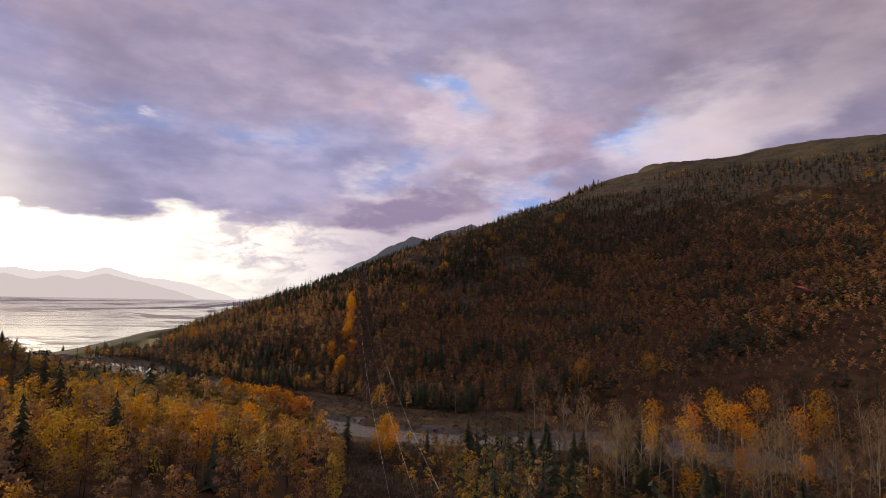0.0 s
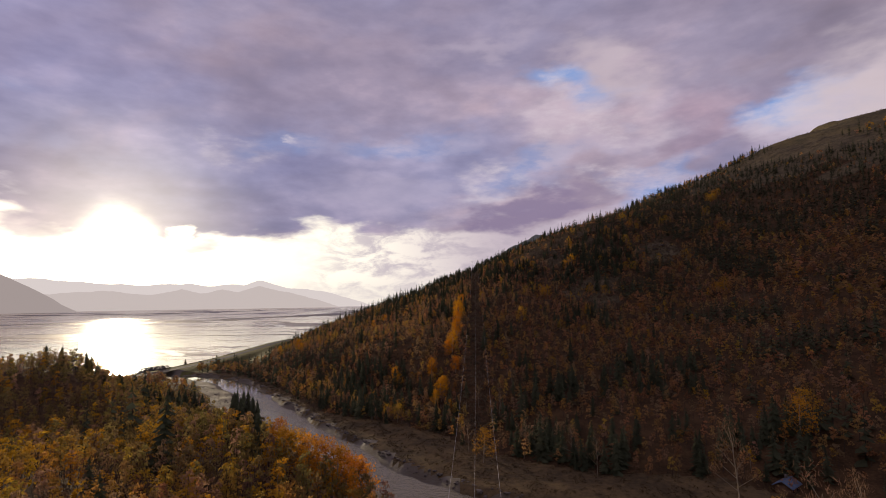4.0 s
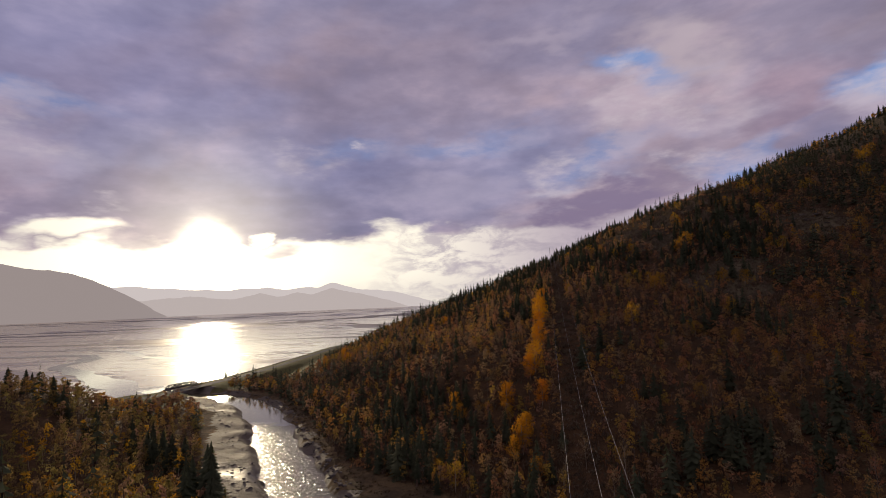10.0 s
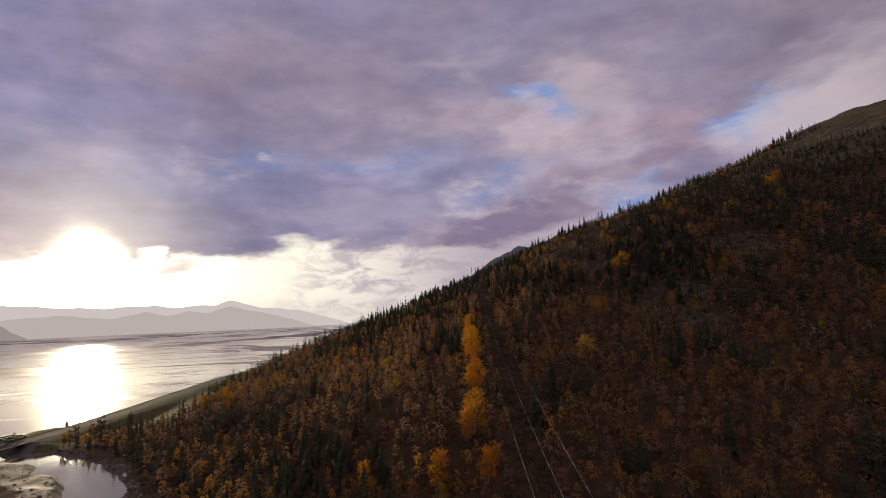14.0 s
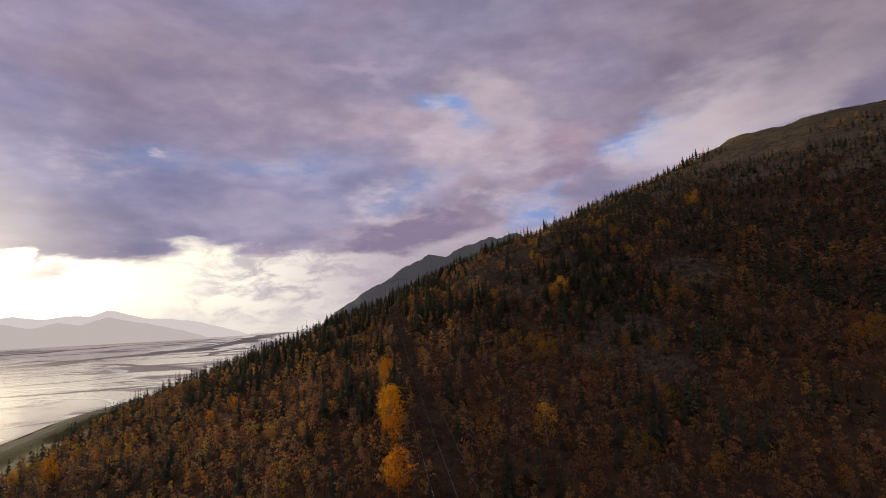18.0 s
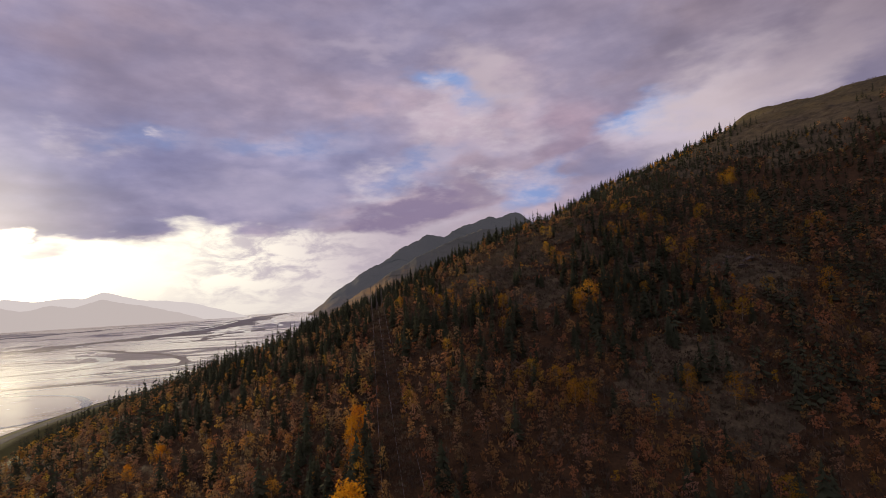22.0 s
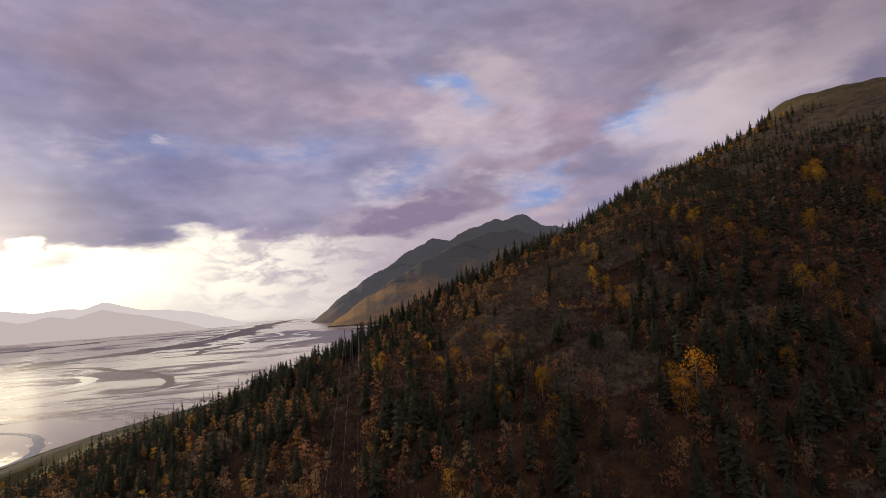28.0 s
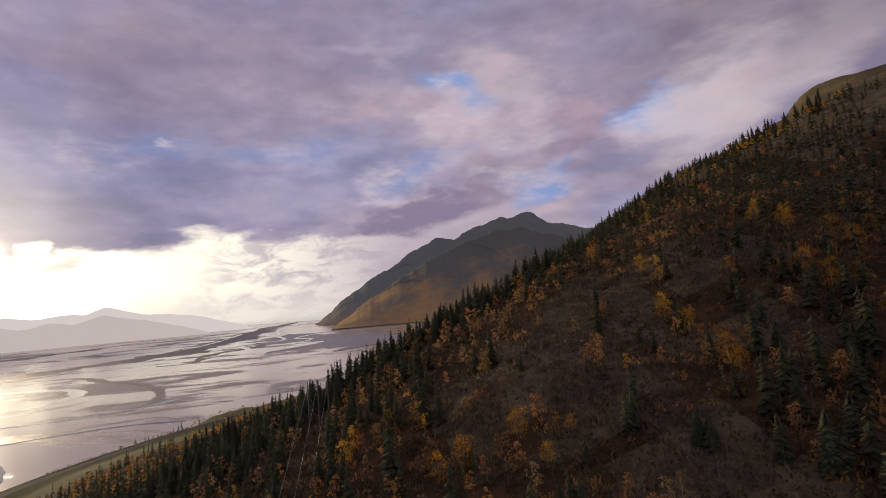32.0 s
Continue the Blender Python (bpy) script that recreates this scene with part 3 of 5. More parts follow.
gx = axis([(-6000, 125), (-2000, 80), (-700, 20), (-400, 5), (-250, 2.5), (100, 5), (420, 10), (800, 60), (1400, 300), (6000, 1)])
gy = axis([(-3000, 300), (-600, 40), (-200, 5), (85, 2.5), (405, 5), (720, 8), (1080, 20), (1500, 75), (3000, 100), (6000, 1)])
LX, LY = np.meshgrid(gx, gy)
LZ = ground(LX.ravel(), LY.ravel()).reshape(LX.shape)
land_mesh, land_faces = sheet_mesh("ground", LX, LY, LZ)


def patches(places, x, y):
    """How far a place lies within any of the given patches, 0 to 1."""
    k = np.zeros(np.shape(x))
    for cx, cy, size in places:
        k = np.maximum(k, np.exp(-(((x - cx) ** 2 + (y - cy) ** 2) / size**2)))
    return k


def open_ground(x, y):
    """Where the slope is open heath and scree instead of wood, 0 to 1."""
    a = 0.35 * ease(waves(x, y, 130, 21) + 0.6 * waves(x, y, 45, 22), 0.55, 1.1) * ease(y, 250, 330)
    b = patches(HEATHS, x, y) * (1 + 0.5 * waves(x, y, 26, 23))
    return np.clip(a + 1.15 * b, 0, 1)


def land_rule(x, y, z):
    ds, ss, _ = from_line(SHORE_LINE, np.clip(x, -720, 520), np.clip(y, -420, 1520))
    dc, sc, along = from_line(CREEK_LINE, x, y)
    dr, sr, _ = from_line(ROAD_LINE, x, y)
    m = np.zeros(len(x))
    m = np.where((open_ground(x, y) > 0.5) | (z > 215 + 25 * waves(x, y, 80, 24)), 1, m)
    m = np.where(z > 285, 2, m)
    m = np.where((dr < 34 + 24 * ease(y, 430, 470) * (1 - ease(y, 960, 1040)) + 6 * waves(x, y, 30, 35)) | ((ds < 40) & (ss > 0)), 3, m)
    m = np.where((dc < np.where(sc > 0, 20 + 24 * (1 - ease(y, 205, 255)) - 10 * ease(x, 70, 95), 22)) & (z < 21) & (dr > 24), 4, m)
    m = np.where((dc < np.where(sc > 0, 13, 14 + 12.0 * ease(y, 190, 235) * (1 - ease(y, 345, 385))) + 4 * waves(x, y, 30, 8)) & (z < 20), 5, m)
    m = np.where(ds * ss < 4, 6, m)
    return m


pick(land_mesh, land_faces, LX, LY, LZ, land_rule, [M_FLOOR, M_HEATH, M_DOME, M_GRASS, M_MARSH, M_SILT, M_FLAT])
land = tagged(new("ground", land_mesh), "wooded hillside running down to a creek and tidal mud flats", "ground", kind="structure")


def height(x, y):
    return float(ground(x, y)[0])


def ribbon(line, width, lift, level):
    """A flat strip along a line in plan. width: a number, or one for each point."""
    line = np.asarray(line)
    d = np.gradient(line, axis=0)
    d /= np.linalg.norm(d, axis=1, keepdims=True)
    n = np.stack([d[:, 1], -d[:, 0]], 1) * (np.broadcast_to(width, len(line)) / 2)[:, None]
    P = np.stack([line + n, line + n * 0.33, line - n * 0.33, line - n])
    Z = level(P[..., 0].ravel(), P[..., 1].ravel()).reshape(P.shape[:2]) + lift
    return P[..., 0], P[..., 1], Z


def strip(name, points, width, mat, lift=0.3, level=flats, step=12.0, taper=False, label="", category="", kind="structure", wobble=0.0, swell=None):
    line = curve(points, step)
    t = np.linspace(0, 1, len(line))
    w = np.full(len(line), float(width)) * (np.sin(np.pi * np.clip(t, 0.01, 0.99)) ** 0.9 if taper else 1)
    if wobble:
        w = w * (1 + wobble * np.sin(t * 37 + width) * np.sin(t * 91))
    if swell:
        w = w * (1 + (swell[2] - 1) * ease(t, swell[0], swell[1]) * (1 - ease(t, swell[1], swell[1] + 0.1)))
    X, Y, Z = ribbon(line, w, lift, level)
    if wobble:
        r = np.random.RandomState(int(abs(points[0][0]) + width))
        for row in (0, 3):
            k = 1 + wobble * sum(np.sin(t * len(line) * f + r.uniform(0, 6.3)) / (i + 1.5) for i, f in enumerate((0.11, 0.27, 0.61, 1.3)))
            mid = (X[0] + X[3]) / 2, (Y[0] + Y[3]) / 2
            X[row], Y[row] = mid[0] + (X[row] - mid[0]) * k, mid[1] + (Y[row] - mid[1]) * k
    me, q = sheet_mesh(name, X, Y, Z)
    me.materials.append(mat)
    return tagged(new(name, me), label, category, kind=kind)


# channels and bars on the tidal flats
BARS = [
    ([(-1150, 2031), (-832, 1995), (-651, 1830), (-491, 1667), (-385, 1457), (-388, 1338), (-538, 1310)], 26),
    ([(-2300, 1500), (-1600, 1850), (-1100, 2120), (-960, 2360), (-840, 2520), (-720, 2850), (-690, 3500), (-680, 4300), (-600, 5600)], 210),
    ([(-700, 2150), (-560, 2150), (-560, 2420), (-430, 2640), (-520, 2900)], 60),
    ([(-760, 1600), (-900, 1640), (-1300, 1560)], 30),
    ([(-520, 1500), (-620, 1400), (-900, 1380)], 14),
    ([(-900, 1150), (-500, 1172), (-373, 1217), (-297, 1231), (-243, 1168)], 18),
    ([(-2600, 900), (-1700, 1100), (-1000, 1130), (-700, 1180)], 60),
    ([(-2300, 500), (-1500, 640), (-1000, 620)], 70),
    ([(-2900, 1400), (-2000, 1500), (-1300, 1600)], 90),
    ([(-3400, 2200), (-2500, 2600), (-1700, 3000), (-1300, 3700)], 160),
]
strip("mud_flat", [(-420, 3300), (-250, 2900), (-60, 2650), (200, 2450), (600, 2300)], 620, M_MUD, 0.06, taper=True, label="dull grey mud below the headland", category="mud flat", wobble=0.3)
for points, width in BARS:
    strip("mud_bar", points, width, M_BAR, 0.11, taper=True, label="dark drying mud bar on the tidal flat", category="mud bar", wobble=0.35)
CHANNELS = [
    ([(-345, 452), (-400, 490), (-469, 544), (-619, 640), (-700, 690), (-740, 780), (-860, 860), (-1200, 840), (-1800, 900)], 30),
    ([(-677, 1430), (-630, 1470), (-606, 1547), (-616, 1624), (-690, 1722), (-886, 1780), (-1250, 1800)], 34),
    ([(-1700, 1250), (-1000, 1290), (-600, 1280), (-420, 1310), (-330, 1400)], 16),
    ([(-1500, 1950), (-1006, 2135), (-960, 2240), (-846, 2195), (-716, 2135), (-600, 2200)], 26),
    ([(-800, 2200), (-755, 2440), (-690, 2380), (-640, 2520), (-602, 2652), (-564, 2791), (-610, 3011), (-480, 3300), (-560, 3900), (-480, 4600)], 24),
    ([(-1200, 2280), (-1000, 2420), (-900, 2600), (-760, 3000), (-760, 3700)], 20),
    ([(-1050, 1020), (-700, 1060), (-502, 1130), (-420, 1165), (-330, 1190), (-244, 1180)], 8),
    ([(-520, 1090), (-422, 1051), (-372, 1003), (-330, 914), (-352, 860), (-420, 800)], 10),
    ([(-560, 2300), (-460, 2500), (-520, 2700), (-380, 2900), (-470, 3200)], 22),
    ([(-300, 2600), (-240, 2800), (-330, 2950), (-230, 3200)], 18),
    ([(-420, 700), (-520, 790), (-640, 800), (-900, 960), (-1500, 1000)], 18),
    ([(-2900, 700), (-1900, 760), (-1300, 780)], 40),
]
for points, width in CHANNELS:
    strip("tidal_channel", points, width, M_WATER, 0.16, taper=False, label="shining tidal channel winding over mud", category="water", wobble=0.3)


def massif(name, profile, depth, back, mat, label, rough=0.05, seed=1, base=0.0, rows=26, spurs=False):
    """A mountain front: skyline heights by heading, rising from the flats at one distance to the crest farther off."""
    r = np.random.RandomState(seed)
    az = np.linspace(profile[0][0], profile[-1][0], 240)
    el = np.interp(az, [p[0] for p in profile], [p[1] for p in profile])
    # small teeth on the skyline
    el = el + rough * sum(np.sin(az * f + r.uniform(0, 6)) / (k + 1) for k, f in enumerate((1.9, 4.3, 9.7, 21.0, 43.0)))
    t = np.linspace(0, 1, rows)[:, None]
    crest = (depth + back) * np.tan(np.radians(el)) + 110.0
    crest = np.maximum(crest, base)
    k = [(r.uniform(0.5, 2.2), r.uniform(-9, 9), r.uniform(0, 6.3), 1.0 / (1 + 0.5 * i)) for i in range(9)]
    gully = sum(w * np.sin(az * f * (1 + 0.25 * i) + s * t + p) for i, (f, s, p, w) in enumerate(k)) / 3.0
    if spurs:
        # ridges that run down and to the left from the crest, sharp along the top
        run = az + 9.0 * t
        gully = 0.45 * gully + 1.5 * (1 - 2 * np.abs(np.sin(run * 0.42 + 0.7))) + 0.7 * (1 - 2 * np.abs(np.sin(run * 1.13 + 1.9 + 0.6 * np.sin(az * 0.8)))) + 0.3 * (1 - 2 * np.abs(np.sin(run * 2.7 + 2.0 * t)))
        gully = -gully
    d = depth + back * t + back * 0.16 * gully * t * (1.15 - t if spurs else 1)
    z = base + (crest - base) * (t ** 0.95) + (crest - base) * 0.055 * gully * np.sin(np.pi * t)
    a = np.radians(az)
    X, Y = d * np.sin(a), d * np.cos(a)
    X = np.vstack([X, X[-1] * 1.02]); Y = np.vstack([Y, Y[-1] * 1.02]); Z = np.vstack([z - 2, z[-1] * 0 + base - 20])
    me, q = sheet_mesh(name, X, Y, Z)
    me.materials.append(mat)
    return tagged(new(name, me), label, "mountain", kind="structure")


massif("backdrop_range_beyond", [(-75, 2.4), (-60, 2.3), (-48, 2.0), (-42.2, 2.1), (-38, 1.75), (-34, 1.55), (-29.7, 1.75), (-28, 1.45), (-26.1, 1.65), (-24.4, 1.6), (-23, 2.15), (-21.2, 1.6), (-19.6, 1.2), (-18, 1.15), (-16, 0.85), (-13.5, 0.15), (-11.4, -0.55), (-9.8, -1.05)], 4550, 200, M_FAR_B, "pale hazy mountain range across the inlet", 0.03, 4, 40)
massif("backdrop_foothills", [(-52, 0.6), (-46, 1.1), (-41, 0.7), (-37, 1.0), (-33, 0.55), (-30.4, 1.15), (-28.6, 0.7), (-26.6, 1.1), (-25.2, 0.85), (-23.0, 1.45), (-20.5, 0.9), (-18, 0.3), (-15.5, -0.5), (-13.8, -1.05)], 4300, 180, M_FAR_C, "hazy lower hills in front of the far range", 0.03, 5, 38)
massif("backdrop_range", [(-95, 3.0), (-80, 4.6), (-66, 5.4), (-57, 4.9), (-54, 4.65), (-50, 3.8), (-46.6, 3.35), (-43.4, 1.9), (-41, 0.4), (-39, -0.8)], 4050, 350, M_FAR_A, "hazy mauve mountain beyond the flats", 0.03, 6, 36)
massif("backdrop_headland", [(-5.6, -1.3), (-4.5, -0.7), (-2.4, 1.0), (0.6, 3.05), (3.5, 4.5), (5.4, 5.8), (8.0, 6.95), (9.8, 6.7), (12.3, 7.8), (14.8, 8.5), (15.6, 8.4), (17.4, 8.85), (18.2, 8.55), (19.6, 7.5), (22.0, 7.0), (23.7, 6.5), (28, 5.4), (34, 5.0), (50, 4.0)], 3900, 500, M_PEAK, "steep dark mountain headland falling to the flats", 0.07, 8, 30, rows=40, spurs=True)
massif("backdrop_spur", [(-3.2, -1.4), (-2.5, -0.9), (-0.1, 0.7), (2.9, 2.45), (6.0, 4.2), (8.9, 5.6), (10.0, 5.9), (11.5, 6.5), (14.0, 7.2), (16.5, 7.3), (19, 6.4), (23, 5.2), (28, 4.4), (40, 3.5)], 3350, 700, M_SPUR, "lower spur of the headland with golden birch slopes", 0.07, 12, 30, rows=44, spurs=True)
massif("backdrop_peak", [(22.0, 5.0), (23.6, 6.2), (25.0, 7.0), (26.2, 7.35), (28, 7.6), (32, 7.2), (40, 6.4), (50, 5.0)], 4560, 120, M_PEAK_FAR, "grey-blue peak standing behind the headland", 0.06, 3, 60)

# ---- trees: shapes ----


def tri_mesh(name, verts, faces, mats, index=None, tone=None):
    """A mesh of triangles from arrays. index: the material of each face. tone: a number for each corner that sets one tree's hue apart from the next."""
    me = bpy.data.meshes.new(name)
    me.vertices.add(len(verts))
    me.vertices.foreach_set("co", np.asarray(verts, np.float32).ravel())
    f = np.asarray(faces, np.int32)
    me.loops.add(f.size)
    me.loops.foreach_set("vertex_index", f.ravel())
    me.polygons.add(len(f))
    me.polygons.foreach_set("loop_start", np.arange(0, f.size, 3, dtype=np.int32))
    me.polygons.foreach_set("loop_total", np.full(len(f), 3, np.int32))
    for m in mats:
        me.materials.append(m)
    if index is not None:
        me.polygons.foreach_set("material_index", np.asarray(index, np.int32))
    if tone is not None:
        me.attributes.new("tone", "FLOAT", "POINT").data.foreach_set("value", np.asarray(tone, np.float32))
    me.update(calc_edges=True)
    return me


def merge(pieces):
    """Joins (verts, faces) pairs."""
    v, f, n = [], [], 0
    for a, b in pieces:
        v.append(a)
        f.append(b + n)
        n += len(a)
    return np.vstack(v), np.vstack(f)


def limb(a, b, r0, r1, sides=4, bend=None):
    """A tapered stick from a to b, with one bend."""
    a, b = np.array(a, float), np.array(b, float)
    pts = [a, (a + b) / 2 + (np.zeros(3) if bend is None else np.array(bend)), b] if bend is not None else [a, b]
    d = (b - a) / np.linalg.norm(b - a)
    u = np.cross(d, (0, 0, 1) if abs(d[2]) < 0.9 else (1, 0, 0))
    u /= np.linalg.norm(u)
    w = np.cross(d, u)
    ang = np.arange(sides) * 2 * np.pi / sides
    ring = np.cos(ang)[:, None] * u + np.sin(ang)[:, None] * w
    rad = np.linspace(r0, r1, len(pts))
    v = np.vstack([p + ring * r for p, r in zip(pts, rad)])
    f = []
    for k in range(len(pts) - 1):
        for s in range(sides):
            i, j = k * sides + s, k * sides + (s + 1) % sides
            f += [(i, j, j + sides), (i, j + sides, i + sides)]
    return v, np.array(f)


def leaves(centres, size, r, flat=0.0):
    """One small leaf clump, a bent triangle, at each centre."""
    n = len(centres)
    a = r.normal(size=(n, 3, 3))
    a /= np.linalg.norm(a, axis=2, keepdims=True)
    a[:, :, 2] *= 1 - flat
    v = centres[:, None] + a * (size * r.uniform(0.6, 1.3, (n, 1, 1)))
    return v.reshape(-1, 3), np.arange(3 * n).reshape(-1, 3)


def broadleaf(r, count, leaf, clumps=9, wide=0.30, low=0.28, round_top=0.75, sides=4, limbs=6):
    """A broad-leaved tree one unit high: trunk, limbs, and leaf clumps gathered round the limb ends."""
    lean = r.uniform(-0.05, 0.05, 2)
    top = np.array([lean[0], lean[1], 0.93])
    trunk = limb((0, 0, -0.06), top * 0.95, 0.018, 0.005, sides, bend=(*r.uniform(-0.02, 0.02, 2), 0))
    ends, sticks = [], []
    for k in range(clumps):
        z = low + (1 - low) * ((k + r.uniform(0.2, 0.9)) / clumps)
        span = wide * math.sin(math.pi * min(1.0, (z - low * 0.7) / (1.12 - low * 0.7)) ** round_top) * r.uniform(0.55, 1.05)
        a = k * 2.4 + r.uniform(-0.5, 0.5)
        e = np.array([math.cos(a) * span, math.sin(a) * span, min(z, 0.97)]) + np.array([lean[0], lean[1], 0]) * z
        ends.append(e)
        if k < limbs:
            foot = np.array([lean[0], lean[1], 0.93]) * (max(0.12, z - 0.18) / 0.93)
            sticks.append(limb(foot, e, 0.007, 0.002, 3, bend=(0, 0, -0.015)))
    ends.append(top)
    ends = np.array(ends)
    who = r.randint(0, len(ends), count)
    spread = np.clip(r.normal(size=(count, 3)), -1.7, 1.7) * np.array([0.075, 0.075, 0.062])
    crown = leaves(ends[who] + spread, leaf, r)
    return trunk, sticks, crown


def bare(r, twigs, sides=4):
    """A leafless birch one unit high: pale trunk, rising branches, a haze of twigs."""
    lean = r.uniform(-0.06, 0.06, 2)
    top = np.array([lean[0], lean[1], 0.97])
    trunk = limb((0, 0, -0.06), top, 0.0098, 0.0022, sides, bend=(*r.uniform(-0.02, 0.02, 2), 0))
    sticks, ends = [], []
    for k in range(12):
        z = 0.30 + 0.62 * (k + r.uniform(0, 0.8)) / 12
        a = k * 2.4 + r.uniform(-0.6, 0.6)
        span = 0.30 * (1.12 - z) * r.uniform(0.7, 1.3)
        foot = top * (z / 0.97)
        e = foot + np.array([math.cos(a) * span, math.sin(a) * span, 0.17 * r.uniform(0.7, 1.2)])
        sticks.append(limb(foot, e, 0.0042, 0.0013, 3))
        ends.append(e)
    ends = np.array(ends)
    # twigs: slender slivers pointing up and out
    at = ends[r.randint(0, len(ends), twigs)] + r.normal(size=(twigs, 3)) * np.array([0.035, 0.035, 0.045])
    way = r.normal(size=(twigs, 3)) * np.array([0.5, 0.5, 0.3]) + np.array([0, 0, 0.8])
    way /= np.linalg.norm(way, axis=1, keepdims=True)
    side = np.cross(way, r.normal(size=(twigs, 3)))
    side /= np.linalg.norm(side, axis=1, keepdims=True)
    v = np.stack([at - side * 0.0020, at + side * 0.0020, at + way * 0.060], 1)
    return trunk, sticks, (v.reshape(-1, 3), np.arange(3 * twigs).reshape(-1, 3))


def spruce(r, tiers, arms, wide=0.26, slim=0.27):
    """A spruce one unit high: trunk and whorls of drooping, ragged branches."""
    trunk = limb((0, 0, -0.06), (r.uniform(-0.01, 0.01), 0, 0.99), 0.018, 0.003, 4)
    out = []
    for k in range(tiers):
        t = k / (tiers - 1)
        level = 0.08 + 0.90 * t
        reach = wide * (1 - t) ** 0.72 + 0.020
        for j in range(arms if t < 0.75 else max(4, arms - 3)):
            a = (j + 0.5 * (k % 2) + r.uniform(-0.3, 0.3)) * 2 * math.pi / arms
            l = reach * r.uniform(0.55, 1.2)
            z = level + r.uniform(-0.5, 0.5) * 0.9 / tiers
            c, s = math.cos(a), math.sin(a)
            w = l * slim + 0.006
            droop = -0.26 * l - 0.012
            tip = (c * l, s * l, z + droop * r.uniform(0.6, 1.4))
            m1 = (c * l * 0.55 - s * w, s * l * 0.55 + c * w, z + droop * 0.55 - 0.012)
            m2 = (c * l * 0.55 + s * w, s * l * 0.55 - c * w, z + droop * 0.55 - 0.012)
            out.append((np.array([(0, 0, z + 0.035), m1, tip, m2]), np.array([(0, 1, 2), (0, 2, 3)])))
    v, f = merge(out)
    spike = (np.array([(0.010, 0, 0.93), (-0.006, 0.008, 0.93), (-0.006, -0.008, 0.93), (0, 0, 1.03)]), np.array([(0, 1, 3), (1, 2, 3), (2, 0, 3)]))
    return trunk, merge([(v, f), spike])


def planted(shapes, x, y, tall, r, tilt=0.03, wide=None):
    """Copies of (verts, faces, material index) shapes at places in plan, joined into arrays."""
    z = ground(x, y)
    V, F, I, Q, base = [], [], [], [], 0
    kind = r.randint(0, len(shapes), len(x))
    wide = np.ones(len(x)) if wide is None else wide
    for k, (v, f, i) in enumerate(shapes):
        s = np.where(kind == k)[0]
        if not len(s):
            continue
        a = r.uniform(0, 6.283, len(s))
        c, n = np.cos(a)[:, None], np.sin(a)[:, None]
        h, w = tall[s][:, None], (tall[s] * wide[s])[:, None]
        px, py, pz = v[:, 0][None] * w, v[:, 1][None] * w, v[:, 2][None] * h
        lx, ly = r.normal(0, tilt, (2, len(s), 1))
        P = np.stack([x[s][:, None] + px * c - py * n + lx * pz, y[s][:, None] + px * n + py * c + ly * pz, z[s][:, None] + pz], -1)
        V.append(P.reshape(-1, 3))
        F.append((f[None] + (np.arange(len(s)) * len(v))[:, None, None]).reshape(-1, 3) + base)
        I.append(np.tile(i, len(s)))
        Q.append(np.repeat(r.uniform(0, 1, len(s)), len(v)))
        base += len(s) * len(v)
    return np.vstack(V), np.vstack(F), np.concatenate(I), np.concatenate(Q)


def shape(*parts):
    """Joins a tree's parts into one shape that remembers each part's material."""
    v, f = merge(parts)
    return v, f, np.concatenate([np.full(len(p[1]), k) for k, p in enumerate(parts)])


def stuff(name, shapes, mats, x, y, tall, seed, label, category, wide=None, tilt=0.03):
    r = np.random.RandomState(seed)
    V, F, I, Q = planted(shapes, x, y, tall, r, tilt, wide)
    return tagged(new(name, tri_mesh(name, V, F, mats, I, Q)), label, category, kind="stuff")


R = np.random.RandomState(12)


def bush(r, count):
    """A low bush: short upright twig sprays over a rounded clump."""
    a, d = r.uniform(0, 6.283, count), np.sqrt(r.uniform(0, 1, count)) * 0.95
    at = np.stack([np.cos(a) * d, np.sin(a) * d, (0.15 + 0.65 * (1 - d * d)) * r.uniform(0.5, 1.1, count)], 1)
    rise = np.stack([np.cos(a) * d * 0.4, np.sin(a) * d * 0.4, np.ones(count)], 1) + 0.45 * r.normal(size=(count, 3))
    rise *= (0.34 * r.uniform(0.6, 1.3, count) / np.linalg.norm(rise, axis=1))[:, None]
    w = np.cross(rise, r.normal(size=(count, 3)))
    w *= (0.15 / np.linalg.norm(w, axis=1))[:, None]
    v = np.stack([at - rise * 0.4 + w, at - rise * 0.4 - w, at + rise], 1)
    return v.reshape(-1, 3), np.arange(3 * count).reshape(-1, 3)


def sprays(mid, size, who, leaf, r):
    """Leaf sprays lying loosely on the skin of foliage masses, turned outwards."""
    n = len(who)
    out = r.normal(size=(n, 3))
    out /= np.linalg.norm(out, axis=1)[:, None]
    out[:, 2] = np.where(out[:, 2] < -0.35, -out[:, 2], out[:, 2])
    at = mid[who] + out * size[who] * (r.uniform(0.25, 1.15, n) ** 0.6)[:, None]
    lie = out + 0.55 * r.normal(size=(n, 3))
    lie /= np.linalg.norm(lie, axis=1)[:, None]
    u = np.cross(lie, r.normal(size=(n, 3)))
    u /= np.linalg.norm(u, axis=1)[:, None]
    w = np.cross(lie, u)
    s = (leaf * r.uniform(0.6, 1.35, n))[:, None]
    v = np.stack([at + u * s * 1.15, at - u * s * 0.7 + w * s * r.uniform(0.35, 0.8, (n, 1)), at - u * s * 0.7 - w * s * r.uniform(0.35, 0.8, (n, 1))], 1)
    return v.reshape(-1, 3), np.arange(3 * n).reshape(-1, 3)


